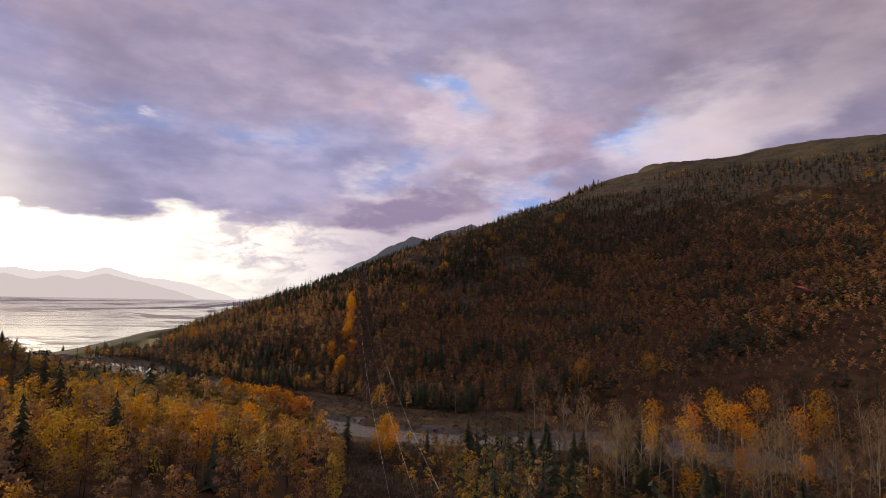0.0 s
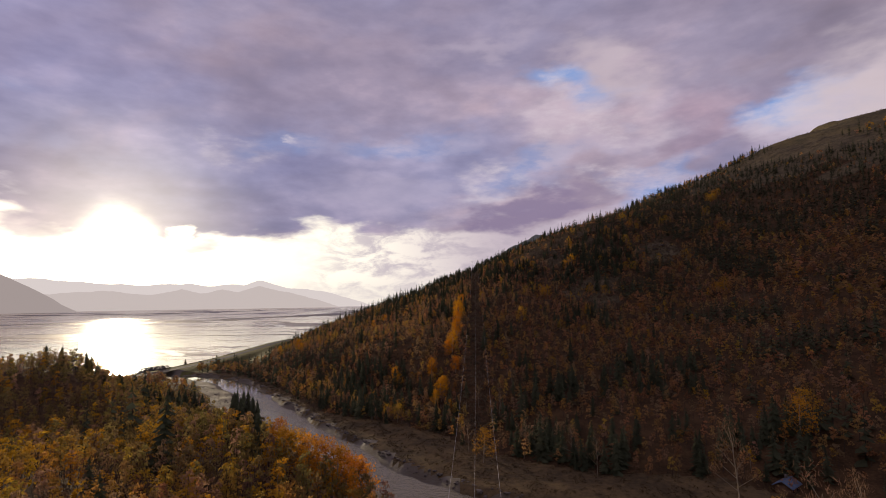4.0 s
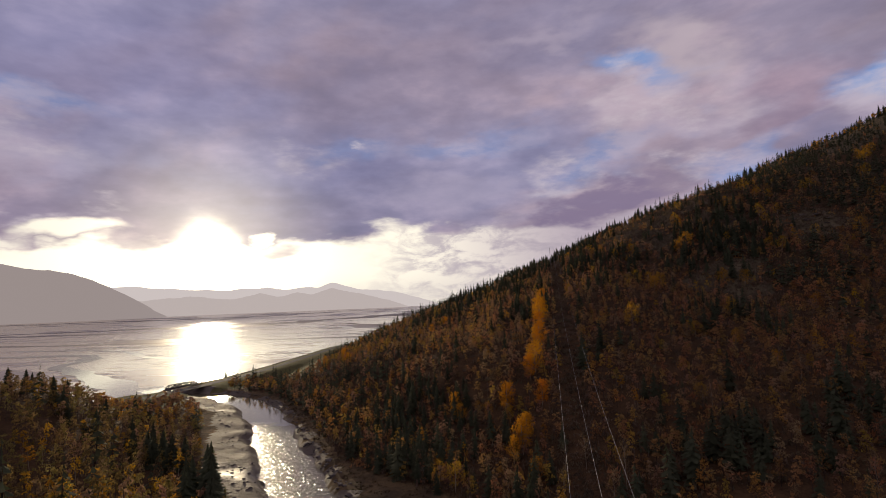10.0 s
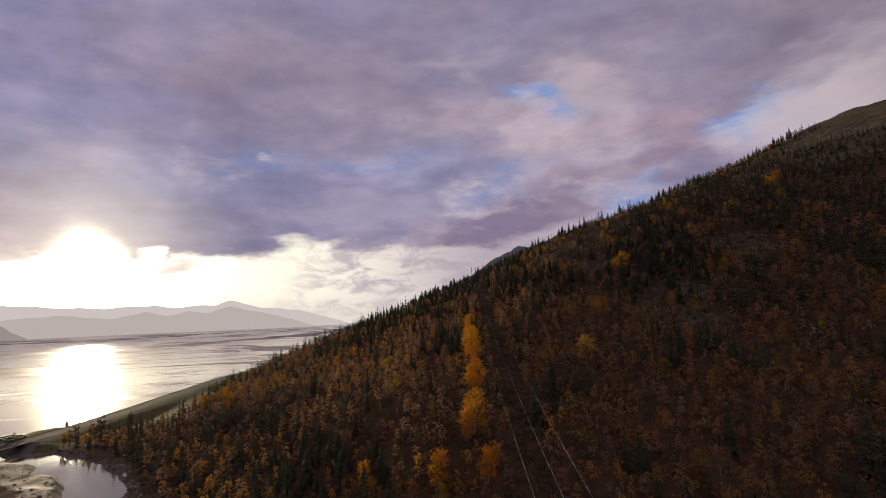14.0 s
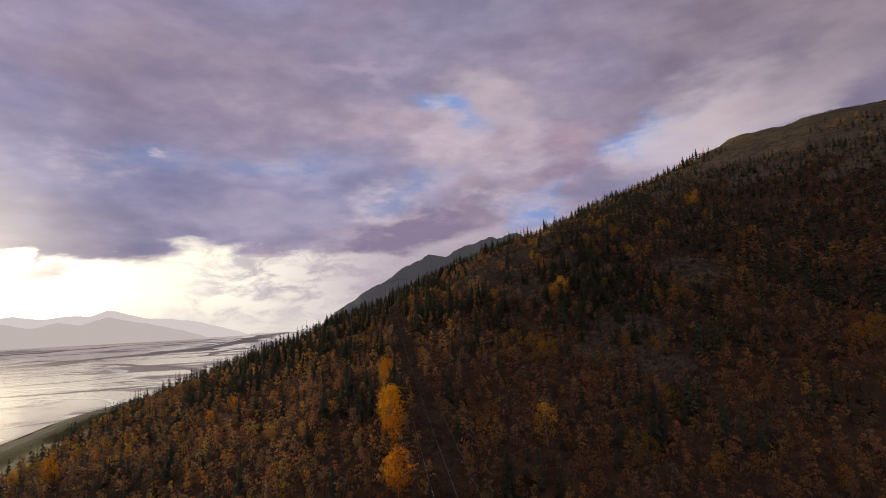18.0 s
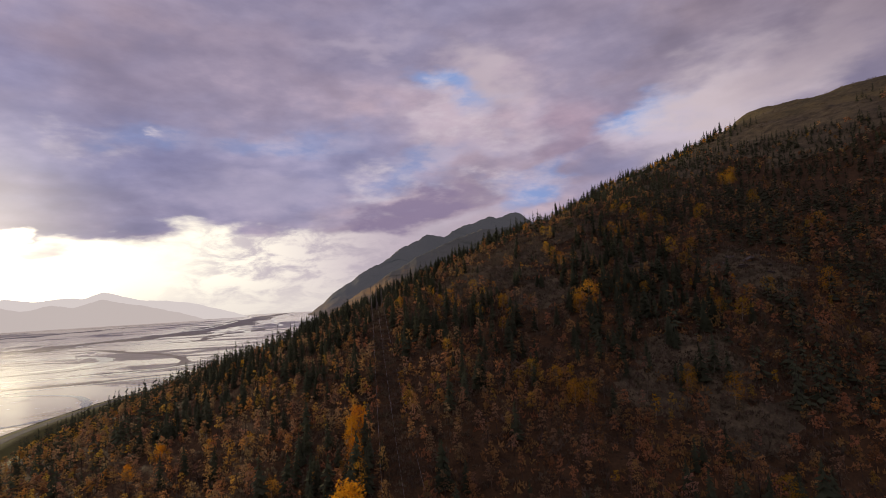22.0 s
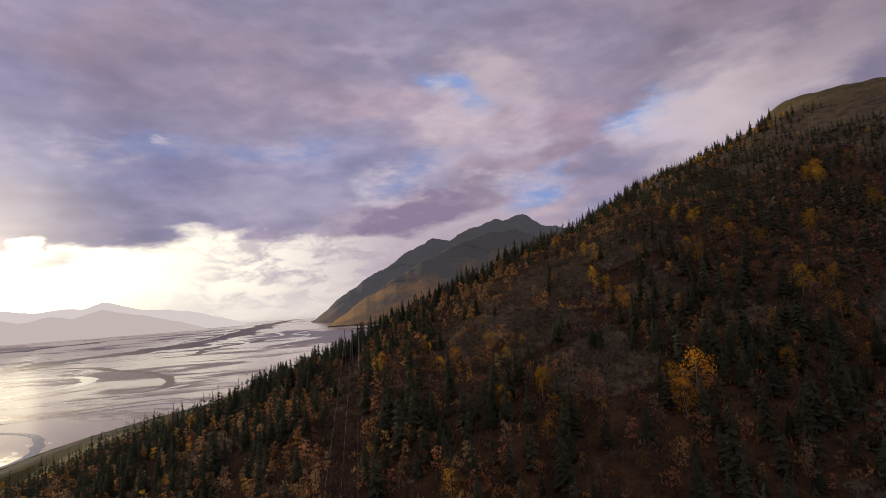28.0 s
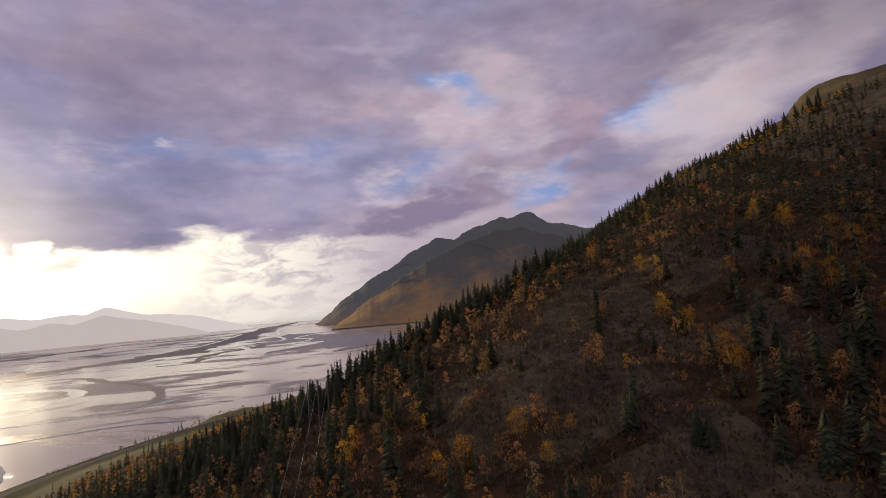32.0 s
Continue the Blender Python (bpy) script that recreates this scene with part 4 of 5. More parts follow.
def simple(r, lumps, count, leaf, wide=0.32, low=0.30):
    """A tree of the wood: a stem and uneven masses of leaf sprays."""
    stem = limb((0, 0, -0.06), (*r.uniform(-0.04, 0.04, 2), 0.8), 0.014, 0.005, 3)
    a = r.uniform(0, 6.283) + np.arange(lumps) * 2.4 + r.uniform(-0.5, 0.5, lumps)
    z = np.linspace(low + 0.10, 0.86, lumps) + r.uniform(-0.05, 0.05, lumps)
    span = wide * r.uniform(0.2, 0.8, lumps) * (1.15 - 0.85 * z)
    mid = np.stack([np.cos(a) * span, np.sin(a) * span, z], 1)
    size = np.array([0.122, 0.122, 0.105]) * r.uniform(0.7, 1.25, (lumps, 1)) * (1.3 - 0.6 * z)[:, None]
    return stem, sprays(mid, size, r.randint(0, lumps, count), leaf, r)


CROWNS = {
    "fine": [shape(*simple(R, 8, 112, 0.038, 0.27, 0.26)) for _ in range(12)],
    "finest": [shape(*simple(R, 9, 172, 0.033, 0.27, 0.24)) for _ in range(12)],
    "thin": [shape(*simple(R, 7, 78, 0.058, 0.34)) for _ in range(10)],
    "far": [shape(*simple(R, 5, 25, 0.108)) for _ in range(8)],
    "thick": [shape(*simple(R, 8, 122, 0.039, 0.28, 0.24)) for _ in range(8)],
}
SPRUCES = [shape(*spruce(R, 15, 6, 0.23, 0.30)) for _ in range(7)]
SPRUCES_FAR = [shape(*spruce(R, 6, 4, 0.25, 0.44)) for _ in range(5)]
SHRUBS = [shape(bush(R, 18)) for _ in range(8)]

CREST = curve([(-300, 640), (-230, 613), (-110, 594), (-45, 590), (20, 600), (66, 610), (110, 628), (160, 665), (237, 790), (350, 805)], 12.0)

# ---- trees: where they stand ----


def wire_x(y):
    """The middle of the power line in plan."""
    return -0.5 + 9.0 * (y - 100) / 495.0


def scatter(x0, x1, y0, y1, gap, seed):
    """Places about gap apart, jittered."""
    r = np.random.RandomState(seed)
    X, Y = np.meshgrid(np.arange(x0, x1, gap), np.arange(y0, y1, gap))
    return (X + r.uniform(-0.48, 0.48, X.shape) * gap).ravel(), (Y + r.uniform(-0.48, 0.48, Y.shape) * gap).ravel(), r


def site(x, y):
    """What decides who grows where: distance to creek, road, shore and line, height, openness."""
    dc, sc, _ = from_line(CREEK_LINE, x, y)
    dr, sr, _ = from_line(ROAD_LINE, x, y)
    ds, ss, _ = from_line(SHORE_LINE, x, y)
    z = ground(x, y)
    dry = (ds * ss > 14) & (dr > 13) & ~((dc < np.where(sc > 0, 17 + (23 + 5 * waves(x, y, 50, 31)) * (1 - ease(y, 205, 255)) - 9 * ease(x, 70, 95), 19 + 11.0 * ease(y, 190, 235) * (1 - ease(y, 345, 385)))) & (z < 22))
    strip_ = np.abs(x - wire_x(y)) < 4.2 + 1.2 * waves(x, y, 40, 33) + 10.0 * (1 - ease(y, 110, 150))
    return dict(dc=dc, sc=sc, dr=dr, sr=sr, inland=ds * ss, z=z, dry=dry, line=strip_ & (y > -40) & (y < 575), valley=(1 - ease(dc, 80, 190)) * (1 - ease(y, 200, 340)) * np.where(sc > 0, 0.2, 1.0), open=open_ground(x, y))

# the mixed wood of the hillside: leafless, russet and ochre trees
x, y, r = scatter(-330, 480, -110, 700, 4.7, 5)
s = site(x, y)
u = r.uniform(0, 1, len(x))
keep = s["dry"] & ~s["line"] & (s["z"] < 250) & (u > 0.88 * s["open"])
keep &= (s["sr"] > 0) & ((s["dr"] > 60 + 6 * waves(x, y, 30, 35)) | (y < 450))
keep &= ~((s["dr"] < 24) & (r.uniform(0, 1, len(x)) > 0.25))
keep &= r.uniform(0, 1, len(x)) > 0.25 * ease(s["z"], 105, 165)
keep &= ~((x > 0) & (x < 200) & (y > 410)) | (r.uniform(0, 1, len(x)) < 0.6 + 0.6 * patches(STANDS, x, y))
keep &= np.hypot(x + 14, (y + 60) * 0.6) > 9
x, y, u = x[keep], y[keep], u[keep]
s = {k: v[keep] for k, v in s.items()}
n = len(x)
spruce_here = ease(waves(x, y, 95, 41) + 0.7 * waves(x, y, 33, 42), 0.25, 0.9) * (0.5 + 0.35 * ease(x, 20, 110)) + 0.20 * ease(y, 390, 520) * ease(-x, -90, -20) + 0.30 * ease(y, 380, 430) * ease(x, 60, 110)
spruce_here += 0.30 * (s["dc"] < 75) * (s["sc"] > 0) * (y > 150) + 0.35 * s["valley"] * ease(waves(x, y, 60, 43), 0.3, 0.9)
spruce_here += 0.35 * ease(y, 380, 480) * ease(x, 60, 120) * ease(waves(x, y, 60, 44), 0.2, 0.8)
spruce_here += 0.3 * ease(s["z"], 110, 160) + 0.45 * ease(s["z"], 165, 230) * ease(waves(x, y, 80, 45), -0.6, 0.5)
spruce_here += 0.85 * (1 - ease(from_line(CREST, x, y)[0], 14, 34)) + 0.80 * patches(STANDS, x, y) ** 0.8
spruce_here *= 1 - 0.8 * ease(s["valley"], 0.1, 0.5) * (x < -5)
is_spruce = r.uniform(0, 1, n) < np.clip(spruce_here, 0.03 * (1 - ease(s["valley"], 0.05, 0.4)), 0.85)
tone = 0.8 * waves(x, y, 90, 51) + 0.8 * r.normal(size=n) - 0.6 * ease(x, 20, 90) + 0.5 * ease(-x, -10, 60) + 0.5 * s["valley"] * (x < 0) - 0.35 * ease(y, 230, 300)
pick_ochre = ~is_spruce & (tone > 0.75)
pick_twig = ~is_spruce & ~pick_ochre & (r.uniform(0, 1, n) < 0.55 - 0.25 * ease(x, 10, 80))
pick_russet = ~is_spruce & ~pick_ochre & ~pick_twig
gold_chance = 0.016 + 0.14 * s["valley"] * (x < 0) + 0.03 * ease(y, 300, 340) * (1 - ease(y, 420, 450)) * (waves(x, y, 40, 52) > 0.3) + 0.11 * ease(y, 380, 430) * (x > 60) * (waves(x, y, 60, 53) > 0.25)
pick_gold = ~is_spruce & (r.uniform(0, 1, n) < gold_chance)
bank = np.exp(-(((s["dc"] - 36) / 26) ** 2)) * (s["sc"] < 0) * (x < -22) * ease(y, 20, 70) * (1 - ease(y, 170, 215))
tall = r.uniform(4.6, 8.8, n) * (1 + 0.75 * bank) * (1 - 0.45 * ease(x, 45, 62) * (1 - ease(y, 125, 145))) * (1 + 0.35 * s["valley"] * ease(s["dc"], 18, 75)) * (1 - 0.25 * ease(s["z"], 130, 200))
far = (x > 210) | (x < -210) | (y > 640)
nearest = ((x > -45) & (x < 75) & (y > 190) & (y < 400)) | ((x > -120) & (x < 0) & (y < 100)) | ((x > 0) & (x < 160) & (y > 415) & (y < 530))
by_path = (x > -95) & (x < 110) & (y > 90) & (y < 570)
groups = (
    ("leafless_woodland", pick_twig & ~pick_gold, M_TWIG, "leafless grey-brown alder and birch wood", "woodland"),
    ("russet_woodland", pick_russet & ~pick_gold, M_RUSSET, "russet-brown autumn wood covering the hillside", "woodland"),
    ("ochre_woodland", pick_ochre & ~pick_gold, M_OCHRE, "dull ochre autumn birches in the wood", "woodland"),
)
for k, (name, chosen, mat, label, category) in enumerate(groups):
    close = s["valley"] > 0.25
    for part_, which, crowns in ((0, chosen & ~far & ~close & ~by_path, "thin"), (2, chosen & ~far & ~close & by_path & ~nearest, "fine"), (3, chosen & ~far & nearest, "finest"), (1, chosen & far & ~close, "far"), (4, chosen & close & ~nearest, "thick")):
        leaf = mat if s["valley"][which].sum() < 0.5 * which.sum() else M_OLIVE if k else M_TWIG
        stuff(name, CROWNS[crowns], [M_TRUNK, leaf], x[which], y[which], tall[which], 600 + 5 * k + part_, label, category, wide=(1.3 if part_ == 1 else 1.0) - 0.20 * s["valley"][which])
stuff("golden_birches", CROWNS["fine"], [M_BIRCH, M_GOLD], x[pick_gold], y[pick_gold], tall[pick_gold] * 0.95, 71, "golden autumn birches scattered through the wood", "woodland")
near_spruce = is_spruce & (by_path | nearest)
stuff("spruce_wood", SPRUCES, [M_TRUNK, M_SPRUCE], x[near_spruce], y[near_spruce], tall[near_spruce] * r.uniform(0.9, 1.75, near_spruce.sum()), 72, "dark spruces among the autumn wood", "woodland")
far_spruce = is_spruce & ~near_spruce
stuff("far_spruce_wood", SPRUCES_FAR, [M_TRUNK, M_SPRUCE], x[far_spruce], y[far_spruce], tall[far_spruce] * r.uniform(1.0, 1.8, far_spruce.sum()), 73, "dark spruces on the upper slope", "woodland")

# upper and farther slopes, thinner and coarser
x, y, r = scatter(300, 900, 60, 1000, 9.5, 8)
s = site(x, y)
keep = s["dry"] & ((x > 480) | (y > 700)) & (s["z"] < 285 + 12 * waves(x, y, 90, 61)) & (s["z"] > 20)
x, y = x[keep], y[keep]
band = np.clip(0.35 + 0.5 * ease(waves(x, y, 110, 62), -0.2, 0.6) + 0.5 * ease(s["z"][keep], 215, 270), 0, 0.95)
is_sp = r.uniform(0, 1, len(x)) < band
kept = is_sp | (r.uniform(0, 1, len(x)) < 0.55)
x, y, is_sp = x[kept], y[kept], is_sp[kept]
stuff("upper_spruce_wood", SPRUCES_FAR, [M_TRUNK, M_SPRUCE], x[is_sp], y[is_sp], r.uniform(6.5, 11, is_sp.sum()), 74, "dark spruce belt below the bare hilltop", "woodland")
stuff("upper_russet_woodland", CROWNS["far"], [M_TRUNK, M_TWIG], x[~is_sp], y[~is_sp], r.uniform(6, 9, (~is_sp).sum()), 75, "brown scrub wood on the upper slope", "woodland", wide=np.full((~is_sp).sum(), 1.5))
x, y, r = scatter(-300, 320, 690, 1060, 8.0, 9)
s = site(x, y)
keep = s["dry"] & (s["dr"] > 24 + 46 * (1 - ease(y, 960, 1040)) + 8 * waves(x, y, 40, 36))
x, y = x[keep], y[keep]
is_sp = r.uniform(0, 1, len(x)) < 0.4 + 0.4 * ease(s["z"][keep], 60, 110)
stuff("shore_spruce_wood", SPRUCES_FAR, [M_TRUNK, M_SPRUCE], x[is_sp], y[is_sp], r.uniform(7, 13, is_sp.sum()), 76, "spruces above the shore road", "woodland")
stuff("shore_russet_woodland", CROWNS["far"], [M_TRUNK, M_OCHRE], x[~is_sp], y[~is_sp], r.uniform(4, 8, (~is_sp).sum()), 77, "ochre shore wood beside the road", "woodland", wide=np.full((~is_sp).sum(), 1.4))

x, y, r = scatter(330, 900, 300, 1060, 10.0, 14)
z = ground(x, y)
patch = (waves(x, y, 90, 63) > 0.1) & (z > 150) & (z < 290) & ((x > 480) | (y > 700)) & (r.uniform(0, 1, len(x)) < 0.5)
stuff("upper_golden_trees", CROWNS["far"], [M_TRUNK, M_GOLD], x[patch], y[patch], r.uniform(5, 8, patch.sum()), 79, "patches of golden trees high on the slope", "woodland", wide=np.full(patch.sum(), 1.3))
scrub = (z > 262) & (r.uniform(0, 1, len(x)) < 0.8)
stuff("dome_scrub", SHRUBS, [M_BRUSH], x[scrub], y[scrub], r.uniform(0.6, 1.5, scrub.sum()), 80, "low brown scrub on the bare hilltop", "shrubs", wide=np.full(scrub.sum(), 1.8))

# low growth: heath shrubs, the cleared strip under the cables, the marsh
x, y, r = scatter(-60, 300, -40, 640, 2.1, 10)
s = site(x, y)
keep = (s["dry"] & ((s["line"] & (r.uniform(0, 1, len(x)) < 0.9)) | (r.uniform(0, 1, len(x)) < s["open"]))) & (s["z"] < 230)
stuff("heath_shrubs", SHRUBS, [M_BRUSH], x[keep], y[keep], r.uniform(0.7, 2.2, keep.sum()), 78, "low leafless heath shrubs on open slope", "shrubs")

# brush under the trees of the slope
x, y, r = scatter(-95, 240, 205, 600, 3.6, 16)
s = site(x, y)
keep = s["dry"] & ~s["line"] & (s["open"] < 0.7) & ((y > 330) | (x < 120)) & ((x > -20) | (y < 430))
rust = keep & (waves(x, y, 50, 64) + 0.7 * r.normal(size=len(x)) > 0.35)
for chosen, mat, seed in ((keep & ~rust, M_BRUSH, 82), (rust, M_RUSSET, 83)):
    stuff("underbrush", SHRUBS, [mat], x[chosen], y[chosen], r.uniform(1.0, 3.0, chosen.sum()), seed, "low brown brush between the trees", "shrubs")
x, y, r = scatter(-180, 90, 95, 360, 2.3, 17)
s = site(x, y)
keep = (s["sc"] > 0) & (s["dc"] > 14) & (s["dc"] < 48) & (s["z"] < 22) & (s["dr"] > 30) & (r.uniform(0, 1, len(x)) < 0.55)
stuff("marsh_tussocks", SHRUBS, [M_MARSH], x[keep], y[keep], r.uniform(0.4, 1.1, keep.sum()), 84, "tan tussocks of marsh grass by the creek", "grass", wide=np.full(keep.sum(), 1.5))

# bare saplings standing in the heath, and thickets under the grove by the creek
def sapling(r):
    top = np.array([*r.uniform(-0.12, 0.12, 2), 1.0])
    sticks = [limb((0, 0, -0.05), top, 0.016, 0.004, 3)]
    for k in range(5):
        foot = top * r.uniform(0.3, 0.85)
        sticks.append(limb(foot, foot + (*r.uniform(-0.2, 0.2, 2), r.uniform(0.12, 0.3)), 0.008, 0.003, 3))
    return merge(sticks)


SAPLINGS = [shape(sapling(R)) for _ in range(6)]
x, y, r = scatter(-80, 240, 215, 600, 4.6, 18)
s = site(x, y)
keep = s["dry"] & ~s["line"] & (r.uniform(0, 1, len(x)) < 0.25 + 0.5 * s["open"])
stuff("bare_saplings", SAPLINGS, [M_SAPLING], x[keep], y[keep], r.uniform(2.0, 5.0, keep.sum()), 87, "thin grey leafless saplings in the heath", "saplings")
x, y, r = scatter(0, 230, -40, 120, 4.2, 19)
s = site(x, y)
keep = (s["dc"] > 12) & (y < 150 - 0.35 * x) & (r.uniform(0, 1, len(x)) < 0.8)
rust = keep & (waves(x, y, 30, 65) + 0.6 * r.normal(size=len(x)) > 0.1)
for chosen, mat, seed in ((keep & ~rust, M_BRUSH, 88), (rust, M_OCHRE, 89)):
    stuff("creek_thicket", CROWNS["thin"], [M_TRUNK, mat], x[chosen], y[chosen], r.uniform(2.5, 5.5, chosen.sum()), seed, "brown and ochre thicket under the birches", "shrubs", wide=np.full(chosen.sum(), 1.25))

# ---- single trees, each a thing of its own ----


def part(name, pair, mat, parent, label=""):
    ob = new(name, tri_mesh(name, pair[0], pair[1], [mat]))
    ob.parent = parent
    return tagged(ob, label) if label else ob


def tree(name, parts, mats, label, category, group):
    """A tree one metre high from its parts: trunk, limbs, crown."""
    root = tagged(new(name), label, category, group)
    for (part_name, made), mat in zip(parts, mats):
        for pair in (made if isinstance(made, list) else [made]):
            part(part_name, pair, mat, root)
    return root


def stand(models, places, r, group=""):
    """Copies of the model trees at (x, y, height) places; the models themselves take the first ones."""
    used = set()
    levels = ground([p[0] for p in places], [p[1] for p in places])
    for (x, y, tall), level in zip(places, levels):
        k = r.randint(0, len(models))
        m = Matrix.Translation((x, y, level - 0.1)) @ Euler((r.normal(0, 0.025), r.normal(0, 0.025), r.uniform(0, 6.283))).to_matrix().to_4x4()
        w = r.uniform(0.9, 1.15)
        if k in used:
            ob = copy_thing(models[k], m)
        else:
            used.add(k)
            ob = models[k]
            ob.matrix_basis = m
        ob.scale = (tall * w, tall * w, tall)
    for k, model in enumerate(models):
        if k not in used:
            for o in (*model.children, model):
                bpy.data.objects.remove(o)


T = np.random.RandomState(77)
BL = ("trunk", "branch", "crown")


def leafy(name, n, count, leaf, bark, mat, label, group, **more):
    out = []
    for _ in range(n):
        out.append(tree(name, list(zip(BL, broadleaf(T, count, leaf, **more))), (bark, bark, mat), label, "tree", group))
    return out


# golden and orange trees that stand out on the slope: x, y, height
GOLD = [(298, 588, 12), (292, 579, 11), (288, 583, 12), (286, 573, 11), (250, 514, 10), (207, 508, 8), (179, 558, 8), (174, 553, 7), (144, 503, 8), (145, 497, 7), (174, 497, 8), (150, 458, 10), (162, 458, 8), (93, 434, 12), (90, 440, 7), (182, 404, 11),
        (106, 501, 7), (115, 536, 7), (176, 524, 6), (241, 461, 11), (-6, 362, 8), (-57, 425, 6), (-254, 754, 6), (176, 542, 7), (182, 515, 6), (174, 515, 6), (200, 501, 9), (107, 514, 6), (115, 526, 5), (217, 809, 10), (225, 712, 8), (264, 724, 7), (236, 766, 8),
        (38, 490, 7), (44, 490, 8), (56, 491, 7), (58, 480, 5), (66, 486, 4), (103, 484, 8), (89, 438, 6), (60, 453, 8), (49, 454, 7), (61, 446, 5), (71, 441, 4), (113, 489, 5), (-21, 262, 6), (34, 314, 12), (80, 325, 8), (43, 249, 6), (43, 270, 5), (92, 277, 7), (74, 267, 6), (-30, 270, 6), (-42, 276, 8), (-35, 276, 5), (57, 308, 6), (87, 430, 9), (163, 414, 8), (176, 337, 9),
        (137, 400, 9), (95, 374, 8), (52, 397, 8), (46, 393, 7), (58, 390, 8), (61, 375, 9), (30, 431, 6), (55, 438, 6), (119, 434, 7), (149, 445, 8), (102, 365, 9), (11, 397, 7), (138, 504, 6), (105, 510, 6), (141, 493, 6), (102, 480, 6), (62, 457, 6), (174, 500, 8), (169, 510, 8), (171, 535, 7), (20, 519, 6), (37, 517, 6), (155, 594, 7), (117, 575, 6), (79, 322, 7), (178, 337, 12), (175, 342, 8), (132, 405, 8), (256, 520, 9), (-18, 340, 6), (-50, 375, 6), (-31, 349, 6), (92, 372, 7), (59, 379, 8), (57, 302, 7), (69, 291, 7), (116, 324, 8), (-38, 362, 6), (-44, 340, 5), (-28, 372, 6), (305, 592, 11), (208, 506, 8),
        (107, 153, 15), (144, 144, 15), (114, 159, 14), (-36, 223, 9), (-42, 228, 8), (-11, 224, 8), (3, 162, 12), (58, 377, 8), (18, 513, 7)]
stand(leafy("golden_birch", 5, 900, 0.025, M_BIRCH, M_GOLD, "golden-leaved birch with a pale trunk on the slope", "golden trees on the hillside", clumps=14, wide=0.33), GOLD, T)
ORANGE = [(-8, 383, 10), (-7, 373, 9), (-8, 338, 15), (-9, 344, 13), (-9, 330, 10), (-9, 306, 12), (-10, 310, 9), (-11, 281, 13), (-13, 277, 10), (-9, 261, 10), (-23, 267, 12), (-6, 391, 9), (-78, 438, 7), (-87, 435, 7), (-16, 242, 12), (-15, 248, 10), (-19, 238, 9), (-46, 285, 10), (-159, 444, 12), (-155, 439, 9), (-182, 459, 9), (-68, 154, 15), (-64, 148, 14), (-58, 143, 15), (-50, 133, 16), (-44, 126, 17), (-39, 121, 16), (-36, 124, 14), (-31, 117, 15), (-74, 163, 10), (0, 85, 14), (2, 89, 10), (-3, 82, 11), (-40, 40, 11), (-62, 30, 10), (-42, 4, 12)]
stand(leafy("orange_cottonwood", 5, 1500, 0.026, M_BIRCH, M_ORANGE, "orange-leaved cottonwood in full autumn colour", "orange trees by the creek and cable strip", clumps=14, wide=0.23, low=0.26), ORANGE, T)
TALL = [(100, 60, 17), (112, 70, 19), (128, 78, 22), (133, 70, 21), (143, 55, 22), (118, 48, 17), (90, 40, 15), (152, 84, 22), (160, 62, 20), (96, 30, 14), (70, 18, 12), (110, 22, 14), (104, 84, 20), (122, 62, 21), (138, 92, 20), (172, 74, 22), (84, 56, 16)]
stand(leafy("grove_cottonwood", 6, 620, 0.022, M_BIRCH, M_ORANGE, "tall cottonwood with a pale bare trunk and orange top", "tall orange trees of the grove", clumps=12, wide=0.15, low=0.52, limbs=10), TALL, T)
VALLEY = [(float(a), float(b), float(c)) for a, b, c in zip(T.uniform(-150, -25, 100), T.uniform(-40, 190, 100), T.uniform(7, 11, 100))]
VALLEY = [p for p, dry in zip(VALLEY, site(np.array([p[0] for p in VALLEY]), np.array([p[1] for p in VALLEY]))["dry"]) if dry and p[0] < -32 - 0.5 * max(0, p[1] - 60)]
stand(leafy("yellow_birch", 5, 600, 0.030, M_TRUNK, M_GOLD, "yellow-leaved birch in the valley wood", "yellow trees of the valley wood", clumps=11, wide=0.30), VALLEY, T)

# tall leafless trees of the creek-side grove
GROVE = []
for a, b, c in zip(T.uniform(55, 200, 160), T.uniform(4, 130, 160), T.uniform(16, 24, 160)):
    if b < 150 - 0.45 * a:
        GROVE.append((a, b, c))
GROVE = [p for p, d in zip(GROVE, from_line(CREEK_LINE, [p[0] for p in GROVE], [p[1] for p in GROVE])[0]) if d > 16]
GROVE += [(18, 168, 12), (24, 172, 13), (-2, 176, 11), (40, 150, 12), (34, 160, 13), (8, 205, 10), (12, 212, 9), (-4, 212, 9), (62, 196, 9), (44, 243, 9), (75, 254, 9), (20, 240, 8), (96, 408, 9), (120, 440, 9), (70, 455, 8), (-3, 226, 8), (3, 225, 9), (13, 219, 10), (-286, 476, 7), (-287, 492, 7), (-288, 504, 8), (-289, 520, 7), (-291, 540, 7)]
BM = [tree("leafless_birch", list(zip(("trunk", "branch", "twig_crown"), bare(T, 420, 5))), (M_BIRCH, M_BIRCH, M_TWIG), "tall leafless birch with pale bark", "tree", "leafless trees by the creek") for _ in range(5)]
stand(BM, GROVE, T)

